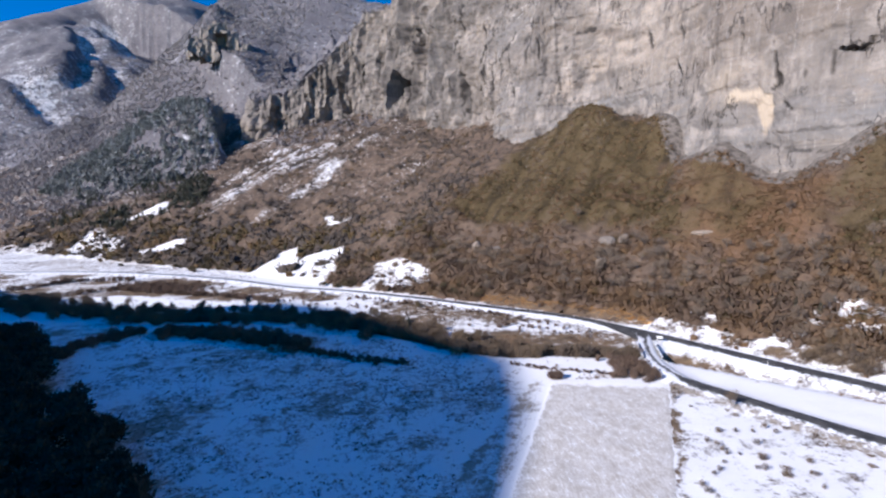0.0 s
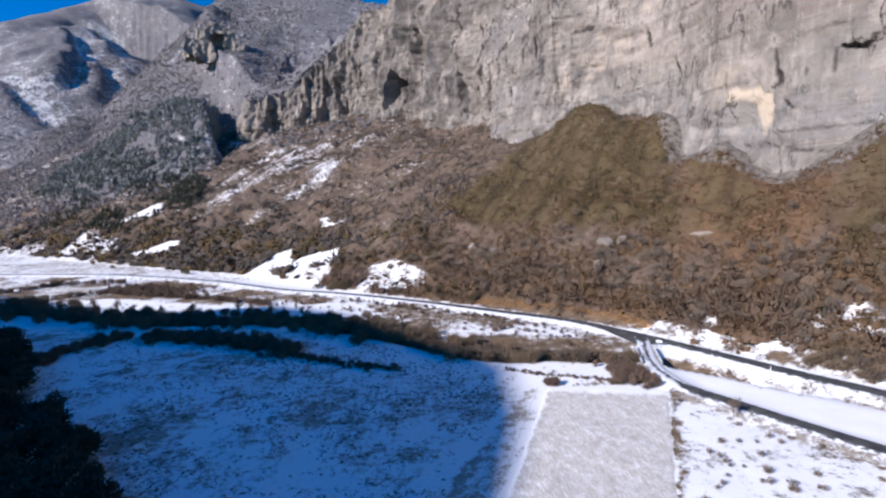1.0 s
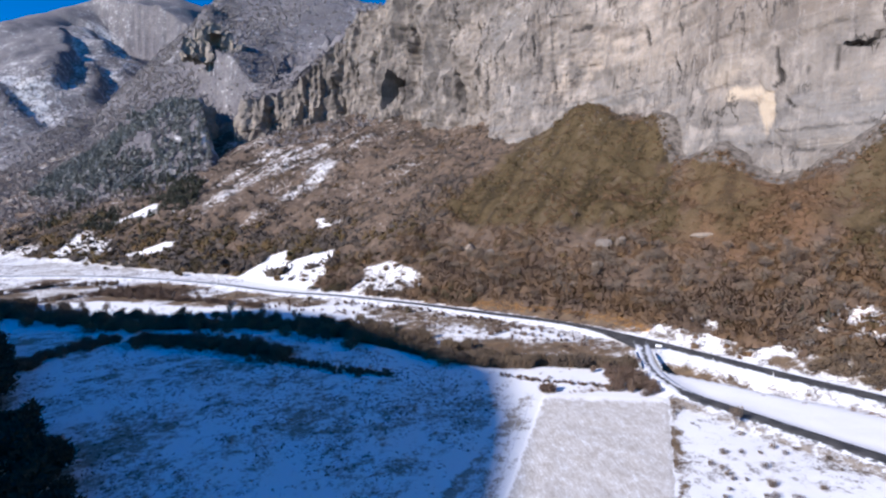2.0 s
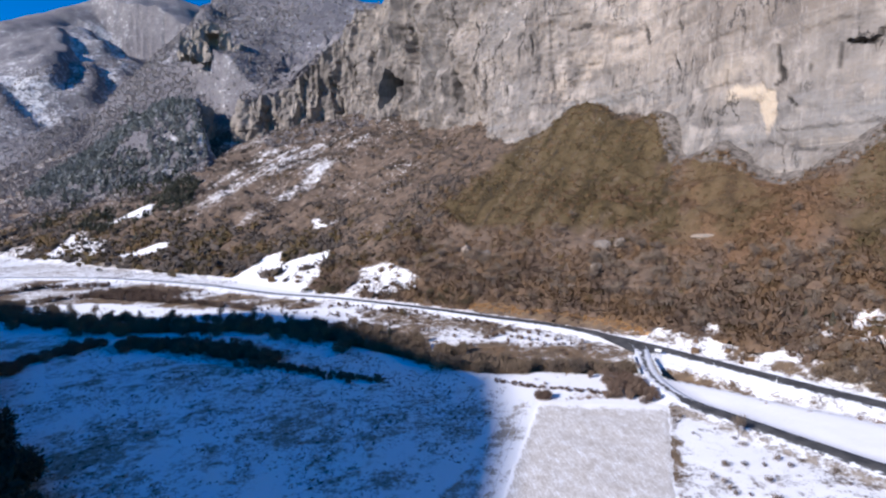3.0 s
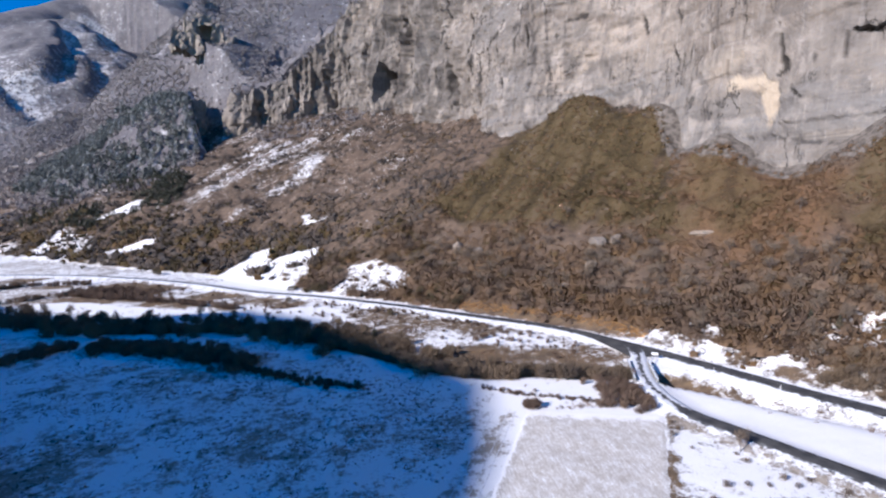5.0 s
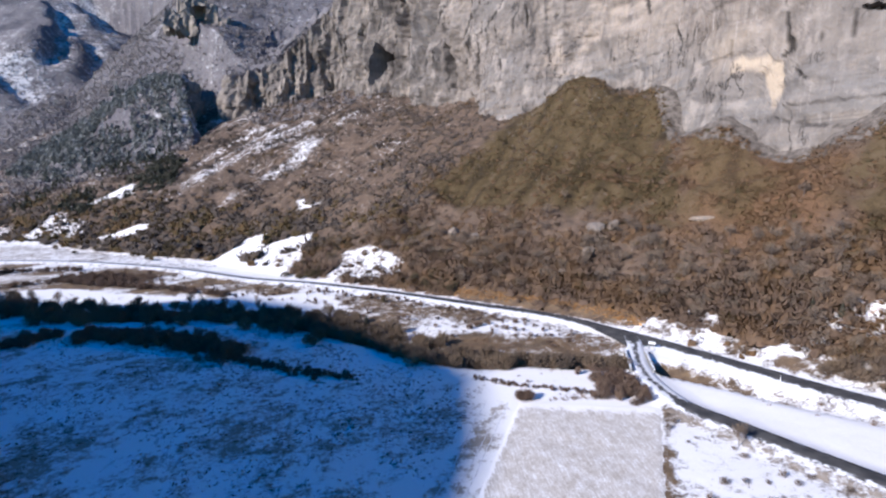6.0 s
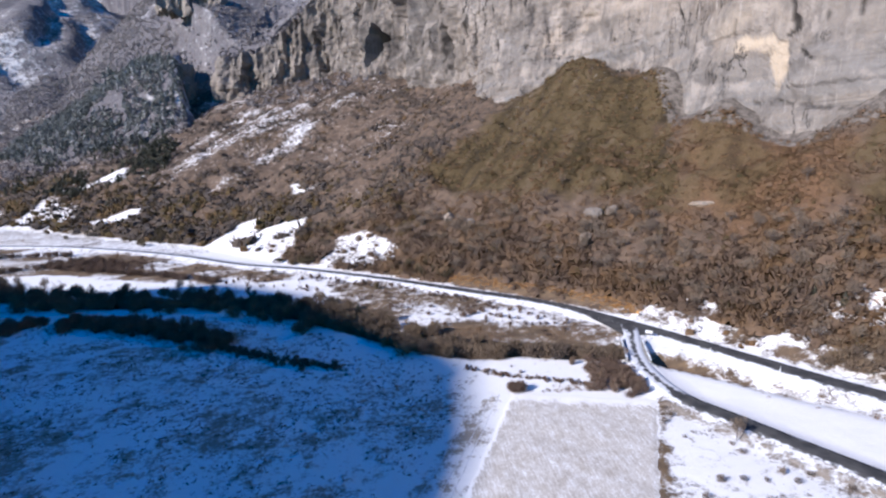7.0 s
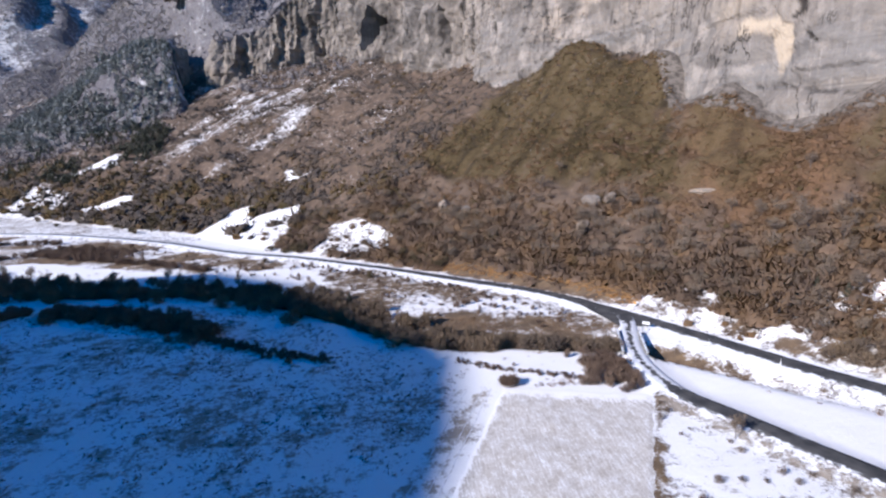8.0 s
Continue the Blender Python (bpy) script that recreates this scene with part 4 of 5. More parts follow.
def branch(a, b, ra, rb, sides=5):
    """A tapered limb from a to b, as triangles."""
    a, b = np.asarray(a, float), np.asarray(b, float)
    w = (b - a) / np.linalg.norm(b - a)
    u = np.cross(w, (0.3, 0.9, 0.1))
    u /= np.linalg.norm(u)
    t = np.cross(w, u)
    ang = np.linspace(0, 2 * np.pi, sides, endpoint=False)[:, None]
    ring = np.cos(ang) * u + np.sin(ang) * t
    v = np.vstack([a + ring * ra, b + ring * rb])
    i = np.arange(sides)
    j = (i + 1) % sides
    return v, np.vstack([np.stack([i, j, j + sides], 1), np.stack([i, j + sides, i + sides], 1)])


def tri_mesh(name, v, f, mat, tone=None):
    me = bpy.data.meshes.new(name)
    fill_mesh(me, v, f, {"tone": tone} if tone is not None else None, True)
    me.materials.append(mat)
    return me


def scattered(name, templates, places, mat, label, category, sink=0.15, soft=False):
    """ONE object with many clumps: places are rows of x, y, size, tone; each takes a template, turned at random."""
    r = np.random.default_rng(len(places))
    z = ground_height(places[:, 0], places[:, 1])
    vs, fs, ts, ns, k = [], [], [], [], 0
    pick = r.integers(0, len(templates), len(places))
    for i, (v, f) in enumerate(templates):
        rows = np.flatnonzero(pick == i)
        if not len(rows):
            continue
        a = r.uniform(0, 2 * np.pi, len(rows))
        c, s_ = np.cos(a)[:, None], np.sin(a)[:, None]
        size = places[rows, 2][:, None]
        x = (v[None, :, 0] * c - v[None, :, 1] * s_) * size + places[rows, 0][:, None]
        y = (v[None, :, 0] * s_ + v[None, :, 1] * c) * size + places[rows, 1][:, None]
        h = v[None, :, 2] * size * r.uniform(0.75, 1.25, (len(rows), 1)) + (z[rows] - sink)[:, None]
        vs.append(np.stack([x, y, h], -1).reshape(-1, 3))
        fs.append((f[None] + (np.arange(len(rows)) * len(v))[:, None, None]).reshape(-1, 3) + k)
        ts.append(np.repeat(places[rows, 3], len(v)))
        q = (v - np.array([0, 0, -0.25])) * np.array([0.8, 0.8, 1.1])
        nx, ny = q[None, :, 0] * c - q[None, :, 1] * s_, q[None, :, 0] * s_ + q[None, :, 1] * c
        ns.append(np.stack([nx, ny, np.broadcast_to(q[:, 2], nx.shape)], -1).reshape(-1, 3))
        k += len(rows) * len(v)
    me = tri_mesh(name, np.vstack(vs), np.vstack(fs), mat, np.concatenate(ts))
    if soft:
        # a bush scatters light as one rounded mass
        way = np.vstack(ns)
        way = way / np.linalg.norm(way, axis=1)[:, None] + r.normal(0, 0.15, way.shape) + np.array([0, 0, 0.8])
        way /= np.linalg.norm(way, axis=1)[:, None]
        me.attributes.new("custom_normal", "FLOAT_VECTOR", "POINT").data.foreach_set("vector", np.ascontiguousarray(way, dtype=np.float32).ravel())
    return tagged(new(name, me), label, category, kind="stuff")


def plant_material(name, stops):
    n = Nodes(name)
    info = n.t.nodes.new("ShaderNodeObjectInfo").outputs["Random"]
    g = n.t.nodes.new("ShaderNodeNewGeometry").outputs["Random Per Island"]
    return n.done(n.ramp(n.math("ADD", n.math("MULTIPLY", info, 0.65), n.math("MULTIPLY", g, 0.35)), stops), 0.95)


M_BARK = plant_material("grey_bark", [(0.0, (0.10, 0.085, 0.07)), (1.0, (0.20, 0.175, 0.15))])
M_TWIGS = plant_material("bare_twigs", [(0.0, (0.095, 0.077, 0.063)), (0.5, (0.165, 0.124, 0.083)), (1.0, (0.215, 0.157, 0.095))])
M_GREY = plant_material("grey_twigs", [(0.0, (0.12, 0.096, 0.08)), (0.5, (0.19, 0.15, 0.107)), (1.0, (0.255, 0.203, 0.145))])
M_RUSSET = plant_material("russet_twigs", [(0.0, (0.095, 0.068, 0.052)), (0.5, (0.155, 0.107, 0.076)), (1.0, (0.205, 0.148, 0.10))])
M_OLIVE = plant_material("olive_twigs", [(0.0, (0.07, 0.06, 0.034)), (0.6, (0.125, 0.10, 0.056)), (1.0, (0.17, 0.128, 0.075))])
M_WOOD = plant_material("dark_foliage", [(0.0, (0.03, 0.032, 0.024)), (1.0, (0.075, 0.068, 0.048))])


def part(name, v, f, mat, parent, label=""):
    ob = new(name, tri_mesh(name, v, f, mat))
    ob.parent = parent
    return tagged(ob, label)


def plant(name, label, category, group, stems, crown, bark, leaf, crown_name="crown", stem_name="trunk"):
    ob = tagged(new(name), label, category, group)
    part(stem_name, *stems, bark, ob)
    part(crown_name, *crown, leaf, ob)
    return ob


def bare_tree(height, seed, leaf, label, group, width=0.42, twigs=340):
    r = np.random.default_rng(seed)
    top = height * 0.62
    pieces = [branch((0, 0, -0.4), (0.1, 0, height * 0.3), 0.022 * height, 0.016 * height, 6), branch((0.1, 0, height * 0.3), (0.15, 0.1, height * 0.85), 0.016 * height, 0.005 * height)]
    clumps = []
    for i in range(9):
        a, h = i * 2.4 + r.uniform(-0.4, 0.4), height * r.uniform(0.28, 0.6)
        out_ = height * width * r.uniform(0.55, 0.95)
        tip = (math.cos(a) * out_, math.sin(a) * out_, h + height * r.uniform(0.15, 0.35))
        pieces.append(branch((0.1, 0, h), tip, 0.009 * height, 0.003 * height, 4))
        clumps.append(slivers(twigs // 12, (tip[0] * 0.8, tip[1] * 0.8, tip[2]), (height * 0.17,) * 3, height * 0.13, height * 0.011, 0.5, seed * 31 + i))
    clumps.append(slivers(twigs // 4, (0, 0, top), (height * width * 0.8, height * width * 0.8, height * 0.36), height * 0.14, height * 0.011, 0.7, seed * 31 + 20))
    return plant("bare_tree", label, "tree", group, merged(*pieces), merged(*clumps), M_BARK, leaf)


def shrub(size, seed, leaf, label, group, twigs=150, name="shrub"):
    r = np.random.default_rng(seed)
    pieces = [branch((0, 0, -0.2), (r.uniform(-0.5, 0.5) * size, r.uniform(-0.5, 0.5) * size, size * r.uniform(0.5, 0.9)), 0.02 * size, 0.006 * size, 4) for _ in range(7)]
    clumps = [slivers(int(twigs * 0.42), (r.uniform(-0.3, 0.3) * size, r.uniform(-0.3, 0.3) * size, size * r.uniform(0.35, 0.55)), (size * 0.42, size * 0.42, size * 0.4), size * 0.26, size * 0.023, 0.8, seed * 17 + i) for i in range(3)]
    return plant(name, label, "shrub", group, merged(*pieces), merged(*clumps), M_BARK, leaf, "crown", "stem")


def conifer(height, seed, label, group, leaf=None, spread=0.24):
    r = np.random.default_rng(seed)
    v, f = branch((0, 0, -0.4), (0, 0, height * 0.95), 0.02 * height, 0.004 * height, 6)
    tiers = []
    for i in range(11):
        k = i / 10
        rad = height * spread * (1 - k) ** 0.85 + 0.12
        tiers.append(slivers(int(46 * (1 - k) + 10), (0, 0, height * (0.12 + 0.85 * k)), (rad, rad, height * 0.05), height * 0.11, height * 0.022, -0.1, seed * 13 + i))
    return plant("conifer", label, "tree", group, (v, f), merged(*tiers), M_BARK, leaf or M_CONIFER)


def planted(masters, spots, sizes, seed):
    """Copies of the masters at the spots; the masters themselves take the first ones."""
    r = np.random.default_rng(seed)
    spots = np.asarray(spots, float)
    heights = ground_height(spots[:, 0], spots[:, 1])
    for i, (x, y) in enumerate(spots):
        z = float(heights[i])
        m = pose(x, y, z - 0.1, 0, 0, r.uniform(0, 360)) @ Matrix.Diagonal((*([r.uniform(*sizes)] * 2), r.uniform(*sizes), 1))
        if i < len(masters):
            masters[i].matrix_world = m
        else:
            ob = copy_thing(masters[i % len(masters)], Matrix())
            ob.matrix_world = m


def beside(line, a, b, n, width, seed, offset=0.0):
    """n spots strewn along a line between two arc lengths."""
    r = np.random.default_rng(seed)
    p = smooth_line(line, 1.0)
    i = np.clip(r.uniform(a, b, n).astype(int), 1, len(p) - 2)
    t = p[i + 1] - p[i - 1]
    t /= np.hypot(*t.T)[:, None]
    o = (offset + r.normal(0, width, n))[:, None]
    return p[i] + np.stack([t[:, 1], -t[:, 0]], 1) * o + t * r.uniform(-0.6, 0.6, (n, 1))


def clear(spots, road=5.0, lane=3.5):
    spots = np.asarray(spots)
    return spots[(np.abs(along(ROAD_LINE, *spots.T)[1]) > road) & (np.abs(along(SIDE_LINE, *spots.T)[1]) > lane)]


def off_snow(spots):
    """Leaves out the spots that lie in the snow patches."""
    return spots[np.max([zone(poly, *spots.T, 4.0, 39) for poly, _ in PATCHES], 0) < 0.25]


# scrub on the slope
def outward(piece, mid=0.2):
    """Turns the slivers' faces away from the clump's middle."""
    v, f = piece
    p = v[f]
    way = np.cross(p[:, 1] - p[:, 0], p[:, 2] - p[:, 0])
    back = (way * (p.mean(1) - np.array([0, 0, mid]))).sum(1) < 0
    return v, np.where(back[:, None], f[:, ::-1], f)


def mound(rings, sides, seed, wide, tall):
    """The dense lumpy inside of a bush."""
    r = np.random.default_rng(seed)
    v = []
    for i in range(rings):
        e = 0.5 * np.pi * i / rings
        for j in range(sides):
            a = 2 * np.pi * (j + 0.5 * (i % 2)) / sides + r.uniform(-0.25, 0.25)
            k = r.uniform(0.55, 1.2)
            v.append((wide * k * math.cos(e) * math.cos(a), wide * k * math.cos(e) * math.sin(a), tall * (math.sin(e) * k + 0.05)))
    v.append((0.1 * r.normal(), 0.1 * r.normal(), tall * r.uniform(0.8, 1.1)))
    f = []
    for i in range(rings - 1):
        for j in range(sides):
            a, b, c, d = i * sides + j, i * sides + (j + 1) % sides, (i + 1) * sides + j, (i + 1) * sides + (j + 1) % sides
            f += [(a, b, d), (a, d, c)]
    f += [((rings - 1) * sides + j, (rings - 1) * sides + (j + 1) % sides, rings * sides) for j in range(sides)]
    return np.array(v), np.array(f)


BUSH = [outward(merged(mound(2, 6, 300 + k, 0.36, 0.36), slivers(58, (0, 0, 0.36), (0.66, 0.66, 0.42), 0.30, 0.026, 0.65, k))) for k in range(8)]
BUSH_FAR = [outward(merged(mound(2, 5, 320 + k, 0.42, 0.42), slivers(9, (0, 0, 0.36), (0.70, 0.70, 0.40), 0.40, 0.065, 0.7, 20 + k))) for k in range(6)]
SMALL_TUFT = [slivers(9, (0, 0, 0.18), (0.5, 0.5, 0.2), 0.45, 0.10, 0.9, 50 + k) for k in range(4)]
TUFT = [merged(slivers(16, (0, 0, 0.18), (0.5, 0.5, 0.2), 0.42, 0.07, 0.9, 40 + k)) for k in range(4)]


def slope_scrub():
    r = np.random.default_rng(11)
    n = 250000
    x, y = r.uniform(-430, 260, n), r.uniform(60, 780, n)
    away = np.hypot(x - 5, y)
    keep = (r.uniform(0, 1, n) < np.interp(away, [0, 300, 420, 800], [1.0, 1.0, 0.38, 0.19])) & (along(FOOT_LINE, x, y)[1] > 6)
    x, y, away = x[keep], y[keep], away[keep]
    n = len(x)
    u, s_ = along(FOOT_LINE, x, y)
    cs = along(CLIFF_LINE, x, y)[1]
    ok = (s_ > 6) & (cs < np.where(u < 205, -7.0, -1.5)) & (s_ < 330)
    for poly, k in PATCHES:
        ok &= (zone(poly, x, y, 2.0, 39) < 0.4) | (r.uniform(0, 1, n) < (0.02 if k > 0.7 else 0.22)) | (blob(x, y, -81, 318, 7, 3, -30) + blob(x, y, -58, 315, 4, 3) > 0.5)
    ok &= r.uniform(0, 1, n) > 0.5 * snow_streaks(x, y)
    patch = fbm(x / 18, y / 18, seed=101, octaves=3)
    ok &= r.uniform(-0.9, 0.75, n) < patch + 0.15 + 0.4 * ease(330, 200, u)
    low = (s_ < 14) & (u < 235)
    ok &= ~(low & (r.uniform(0, 1, n) < 0.95))
    x, y, u, s_, patch, away = (k[ok] for k in (x, y, u, s_, patch, away))
    m = len(x)
    hill = np.maximum.reduce([zone(OLIVE, x, y, 6, 26), 0.9 * zone(OLIVE_EAST, x, y, 7, 27), 0.85 * zone(OLIVE_MID, x, y, 9, 28)])
    warm = zone(WARM, x, y, 10, 29)
    size = (np.clip(np.exp(r.normal(0.42, 0.42, m)), 0.8, 4.2) * (1 + 0.75 * ease(80, 15, s_)) * (1 - 0.25 * hill) * (1 - 0.12 * warm) + 0.6 * ease(300, 500, away)) * (1 + 0.25 * patch) * (1 + 0.45 * ease(265, 300, u) * ease(90, 50, s_))
    kind = fbm(x / 11, y / 11, seed=103, octaves=3)
    size = size * 1.12
    tone = 0.25 + 0.30 * kind + r.normal(0, 0.07, m) + 0.10 * ease(260, 120, u)
    tone = tone * (1 - hill) + hill * (0.78 - 0.14 * hill_streak(x, y) + 0.12 * kind + 0.16 * fbm(x / 26, y / 26, seed=104, octaves=2) + r.normal(0, 0.19, m))
    tone = np.where((hill > 0.5) & (r.uniform(0, 1, m) < 0.05), 0.35, tone)
    tone = tone * (1 - warm * (1 - hill)) + warm * (1 - hill) * (0.60 + 0.12 * kind + r.normal(0, 0.08, m))
    tone = np.where(r.uniform(0, 1, m) < 0.03, 0.95, tone)
    tone = tone - 0.10 * ease(300, 480, u) - 0.16 * ease(480, 600, u)
    tone = np.where((u > 270) & (s_ < 75) & (kind > 0.25), 0.86 + 0.1 * patch, tone)
    return np.stack([x, y, size, np.clip(tone, 0, 1)], 1), away


SCRUB, AWAY = slope_scrub()
scattered("scrub", BUSH, SCRUB[AWAY < 310], M_SCRUB, "leafless grey-brown scrub covering the slope", "scrub", soft=True)
scattered("distant_scrub", BUSH_FAR, SCRUB[AWAY >= 310], M_SCRUB_FAR, "leafless grey scrub on the higher slope", "scrub", soft=True)

# dry orange grass at the slope's foot
spots = np.vstack([beside(MAIN_ROAD, 158, 262, 1300, 1.7, 12, 9.5), beside(MAIN_ROAD, 60, 110, 260, 2.5, 17, 30)])
scattered("dry_grass", TUFT, np.column_stack([spots, rng.uniform(0.8, 1.6, len(spots)), rng.uniform(0.0, 1.0, len(spots))]), M_GRASS, "dry orange grass along the road's edge", "grass")


def meadow_tufts():
    r = np.random.default_rng(13)
    n = 30000
    x, y = r.uniform(-110, 30, n), r.uniform(40, 190, n)
    f = field_coords(x, y)[0]
    keep = (f < -0.3) & (along(STREAM_LINE, x, y)[1] < -9) & (r.uniform(-0.75, 0.5, n) < fbm(x / 9, y / 9, seed=21, octaves=3) * -1.0)
    x, y = x[keep], y[keep]
    return np.stack([x, y, 0.95 * r.uniform(0.2, 1.0, len(x)) ** 2.0 + 0.25, r.uniform(0.0, 0.15, len(x))], 1)


scattered("meadow_tufts", SMALL_TUFT, meadow_tufts(), M_SCRUB, "dead grass tufts poking through meadow snow", "grass")

# rough grass between the stream and the main road, and on the ditch banks
spots = clear(np.vstack([beside(STREAM, 45, 360, 1900, 9, 14, 12), beside(STREAM, 112, 175, 700, 6, 16, 14), beside(STREAM, 30, 330, 900, 3.0, 15), rng.normal((52, 120.5), (5.0, 1.0), (160, 2))]))
spots = spots[(spots[:, 0] < 78) | (rng.uniform(0, 1, len(spots)) < 0.25)]
spots = spots[fbm(spots[:, 0] / 12, spots[:, 1] / 12, seed=16, octaves=2) > -0.1]
scattered("rough_grass", TUFT, np.column_stack([spots, rng.uniform(0.6, 1.3, len(spots)), rng.uniform(0.1, 0.5, len(spots))]), M_SCRUB, "brown rough grass beside the stream", "grass")

# hedge along the stream
hedge = [shrub(4.2, 200 + k, M_TWIGS, "leafless brown hedge shrub beside the stream", "stream hedge", 420, "hedge_shrub") for k in range(4)]
spots = clear(np.vstack([beside(STREAM, 115, 190, 90, 2.2, 21, -1.0), beside(STREAM, 140, 240, 90, 3.4, 22, 1.0)]))
planted(hedge, spots, (0.8, 1.4), 23)
thicket = [shrub(4.6, 204 + k, M_TWIGS, "tall dense leafless thicket shrub by the stream", "stream thicket", 380, "thicket_shrub") for k in range(4)]
planted(thicket, clear(beside(STREAM, 205, 430, 300, 4.8, 20, -1.0)), (0.8, 1.4), 19)
planted([shrub(4.2, 206 + k, M_RUSSET, "dark leafless shrub in the meadow's hedge line", "meadow hedge", 360, "hedge_shrub") for k in range(3)],
        beside([(-40, 159), (-58, 172), (-78, 181), (-101, 187)], 2, 70, 90, 2.4, 17), (0.7, 1.2), 16)
strip = [shrub(1.5, 207 + k, M_RUSSET, "low brown shrub between the stream and the road", "strip shrubs", 200, "strip_shrub") for k in range(3)]
spots = clear(np.vstack([beside(MAIN_ROAD, 205, 300, 70, 2.6, 61, -9.5), beside(MAIN_ROAD, 165, 215, 45, 4.5, 62, -18), beside(MAIN_ROAD, 260, 400, 60, 6, 63, -24), beside(MAIN_ROAD, 205, 260, 30, 5, 64, -28)]))
planted(strip, spots, (0.6, 1.4), 65)
hedge_low = [shrub(1.6, 210 + k, M_RUSSET, "low dark shrub in the meadow's hedge line", "meadow hedge", 260, "low_hedge_shrub") for k in range(3)]
thin = [shrub(1.0, 213 + k, M_RUSSET, "low dark shrub at the thin end of the hedge line", "meadow hedge", 200, "low_hedge_shrub") for k in range(3)]
planted(thin, beside([(-5, 139), (-22, 147), (-44, 161)], 0, 44, 110, 1.1, 24), (1.1, 2.1), 15)
spots = np.vstack([beside([(-40, 159), (-58, 171), (-78, 180), (-101, 187)], 0, 70, 80, 2.4, 18), beside([(-109, 190), (-121, 174), (-122, 154)], 0, 38, 70, 2.4, 25)])
planted(hedge_low, spots, (1.2, 2.4), 26)
stream_tree = [bare_tree(9.5, 220 + k, M_TWIGS, "slender bare tree in the stream hedge", "stream trees", 0.22) for k in range(3)]
spots = beside(STREAM, 215, 400, 60, 3.5, 27, 4.0)
planted(stream_tree, spots, (0.45, 0.8), 28)
brown = [shrub(2.0, 230 + k, M_RUSSET, "russet bare shrub beside the lane and stream", "lane shrubs", 260, "russet_shrub") for k in range(3)]
spots = clear(np.vstack([rng.normal((61, 125.5), (2.8, 4.2), (64, 2)), rng.normal((64, 120), (2.2, 2.2), (34, 2)), rng.normal((55, 119.8), (2.6, 0.6), (9, 2)), rng.normal((36, 121), (1.2, 0.5), (6, 2))]), 5, 4.2)
planted(brown, spots, (0.9, 1.6), 30)
fringe = [shrub(1.0, 234 + k, M_RUSSET, "low russet shrub along the stubble field's head", "field head shrubs", 180, "fringe_shrub") for k in range(3)]
planted(fringe, clear(beside([(26, 135.5), (36, 129), (46, 125), (56, 121), (66, 117.5)], 0, 44, 120, 0.7, 57), 5, 4.0), (0.5, 1.3), 58)
bank = [shrub(4.2, 240 + k, M_TWIGS, "tall bare shrub on the snowy roadside bank", "roadside shrubs", 380, "roadside_shrub") for k in range(2)]
spots = clear(np.vstack([rng.normal((120, 112), (6, 5), (44, 2)), rng.normal((112, 118), (3, 3), (10, 2)), rng.normal((128, 106), (4, 4), (20, 2))]), 7)
planted(bank, spots, (0.6, 1.2), 31)
field = [shrub(1.5, 250 + k, M_TWIGS, "small grey-brown bush in the snowy field", "field bushes", 150, "field_bush") for k in range(3)]
FIELD = [(56, 82), (61, 85), (65, 79), (72, 83), (79, 81), (59, 71), (62, 68), (67, 68), (73, 65), (50, 70), (83, 72), (46, 65), (64, 109), (63.5, 106), (61, 103)]
r2 = np.random.default_rng(33)
extra = np.column_stack([r2.uniform(42, 92, 60), r2.uniform(48, 100, 60)])
extra = extra[field_coords(*extra.T)[0] > 1.12]
extra = extra[np.abs(along(SIDE_LINE, *extra.T)[1]) > 6]
side_of = along(SIDE_LINE, np.array([60.0]), np.array([80.0]))[1][0]
extra = extra[along(SIDE_LINE, *extra.T)[1] * side_of > 0]
planted(field, np.vstack([FIELD, extra]), (0.5, 1.2), 32)

# tall olive-brown shrubs at the foot of the snowy slope
tall = [shrub(3.6, 245 + k, M_OLIVE, "tall olive-brown shrub beside snow at the slope's foot", "slope foot shrubs", 280, "slope_shrub") for k in range(4)]
spots = np.vstack([beside(SLOPE_FOOT, 285, 640, 100, 13, 66, 30), rng.normal((-172, 398), (26, 10), (40, 2)), rng.normal((-206, 452), (15, 10), (60, 2)), rng.normal((-270, 490), (26, 12), (50, 2)), rng.normal((-140, 362), (16, 8), (40, 2)), rng.normal((24, 232), (9, 6), (26, 2)), rng.normal((-40, 268), (8, 5), (18, 2))])
planted(tall, off_snow(clear(spots, 8)), (0.6, 1.35), 67)

# bare trees where the slope begins
foot_tree = [bare_tree(6.0, 260 + k, M_GREY, "bare grey tree at the slope's foot", "slope trees", 0.45, 330) for k in range(5)]
spots = clear(np.vstack([beside(SLOPE_FOOT, 75, 250, 200, 14, 34, 34), beside(SLOPE_FOOT, 250, 420, 95, 12, 35, 34)]), 15)
planted(foot_tree, off_snow(spots), (0.65, 1.2), 36)
pine = [conifer(5.0, 270 + k, "small green conifer among bare scrub", "conifers") for k in range(2)]
planted(pine, [(-4, 186), (121, 138), (125, 133), (36, 268), (-90, 352), (-150, 395)], (0.8, 1.3), 37)

# the dark wood


def wood_tree(seed):
    r = np.random.default_rng(seed)
    clumps = [slivers(115, (r.uniform(-1.2, 1.2), r.uniform(-1.2, 1.2), r.uniform(3.5, 6.5)), (2.6, 2.6, 2.4), 1.1, 0.28, 0.3, seed * 7 + i) for i in range(4)]
    return plant("woodland_tree", "dense dark evergreen tree in deep shade", "tree", "dark wood", branch((0, 0, -0.4), (0, 0, 6), 0.2, 0.06, 6), merged(*clumps), M_BARK, M_WOOD)


wood = [wood_tree(280 + k) for k in range(4)]
EDGE = np.array([(-99, 119), (-118, 152), (-140, 178), (-230, 220), (-230, 40), (-60, 10), (-40, 45), (-48, 70), (-61, 86), (-79, 106)], float)


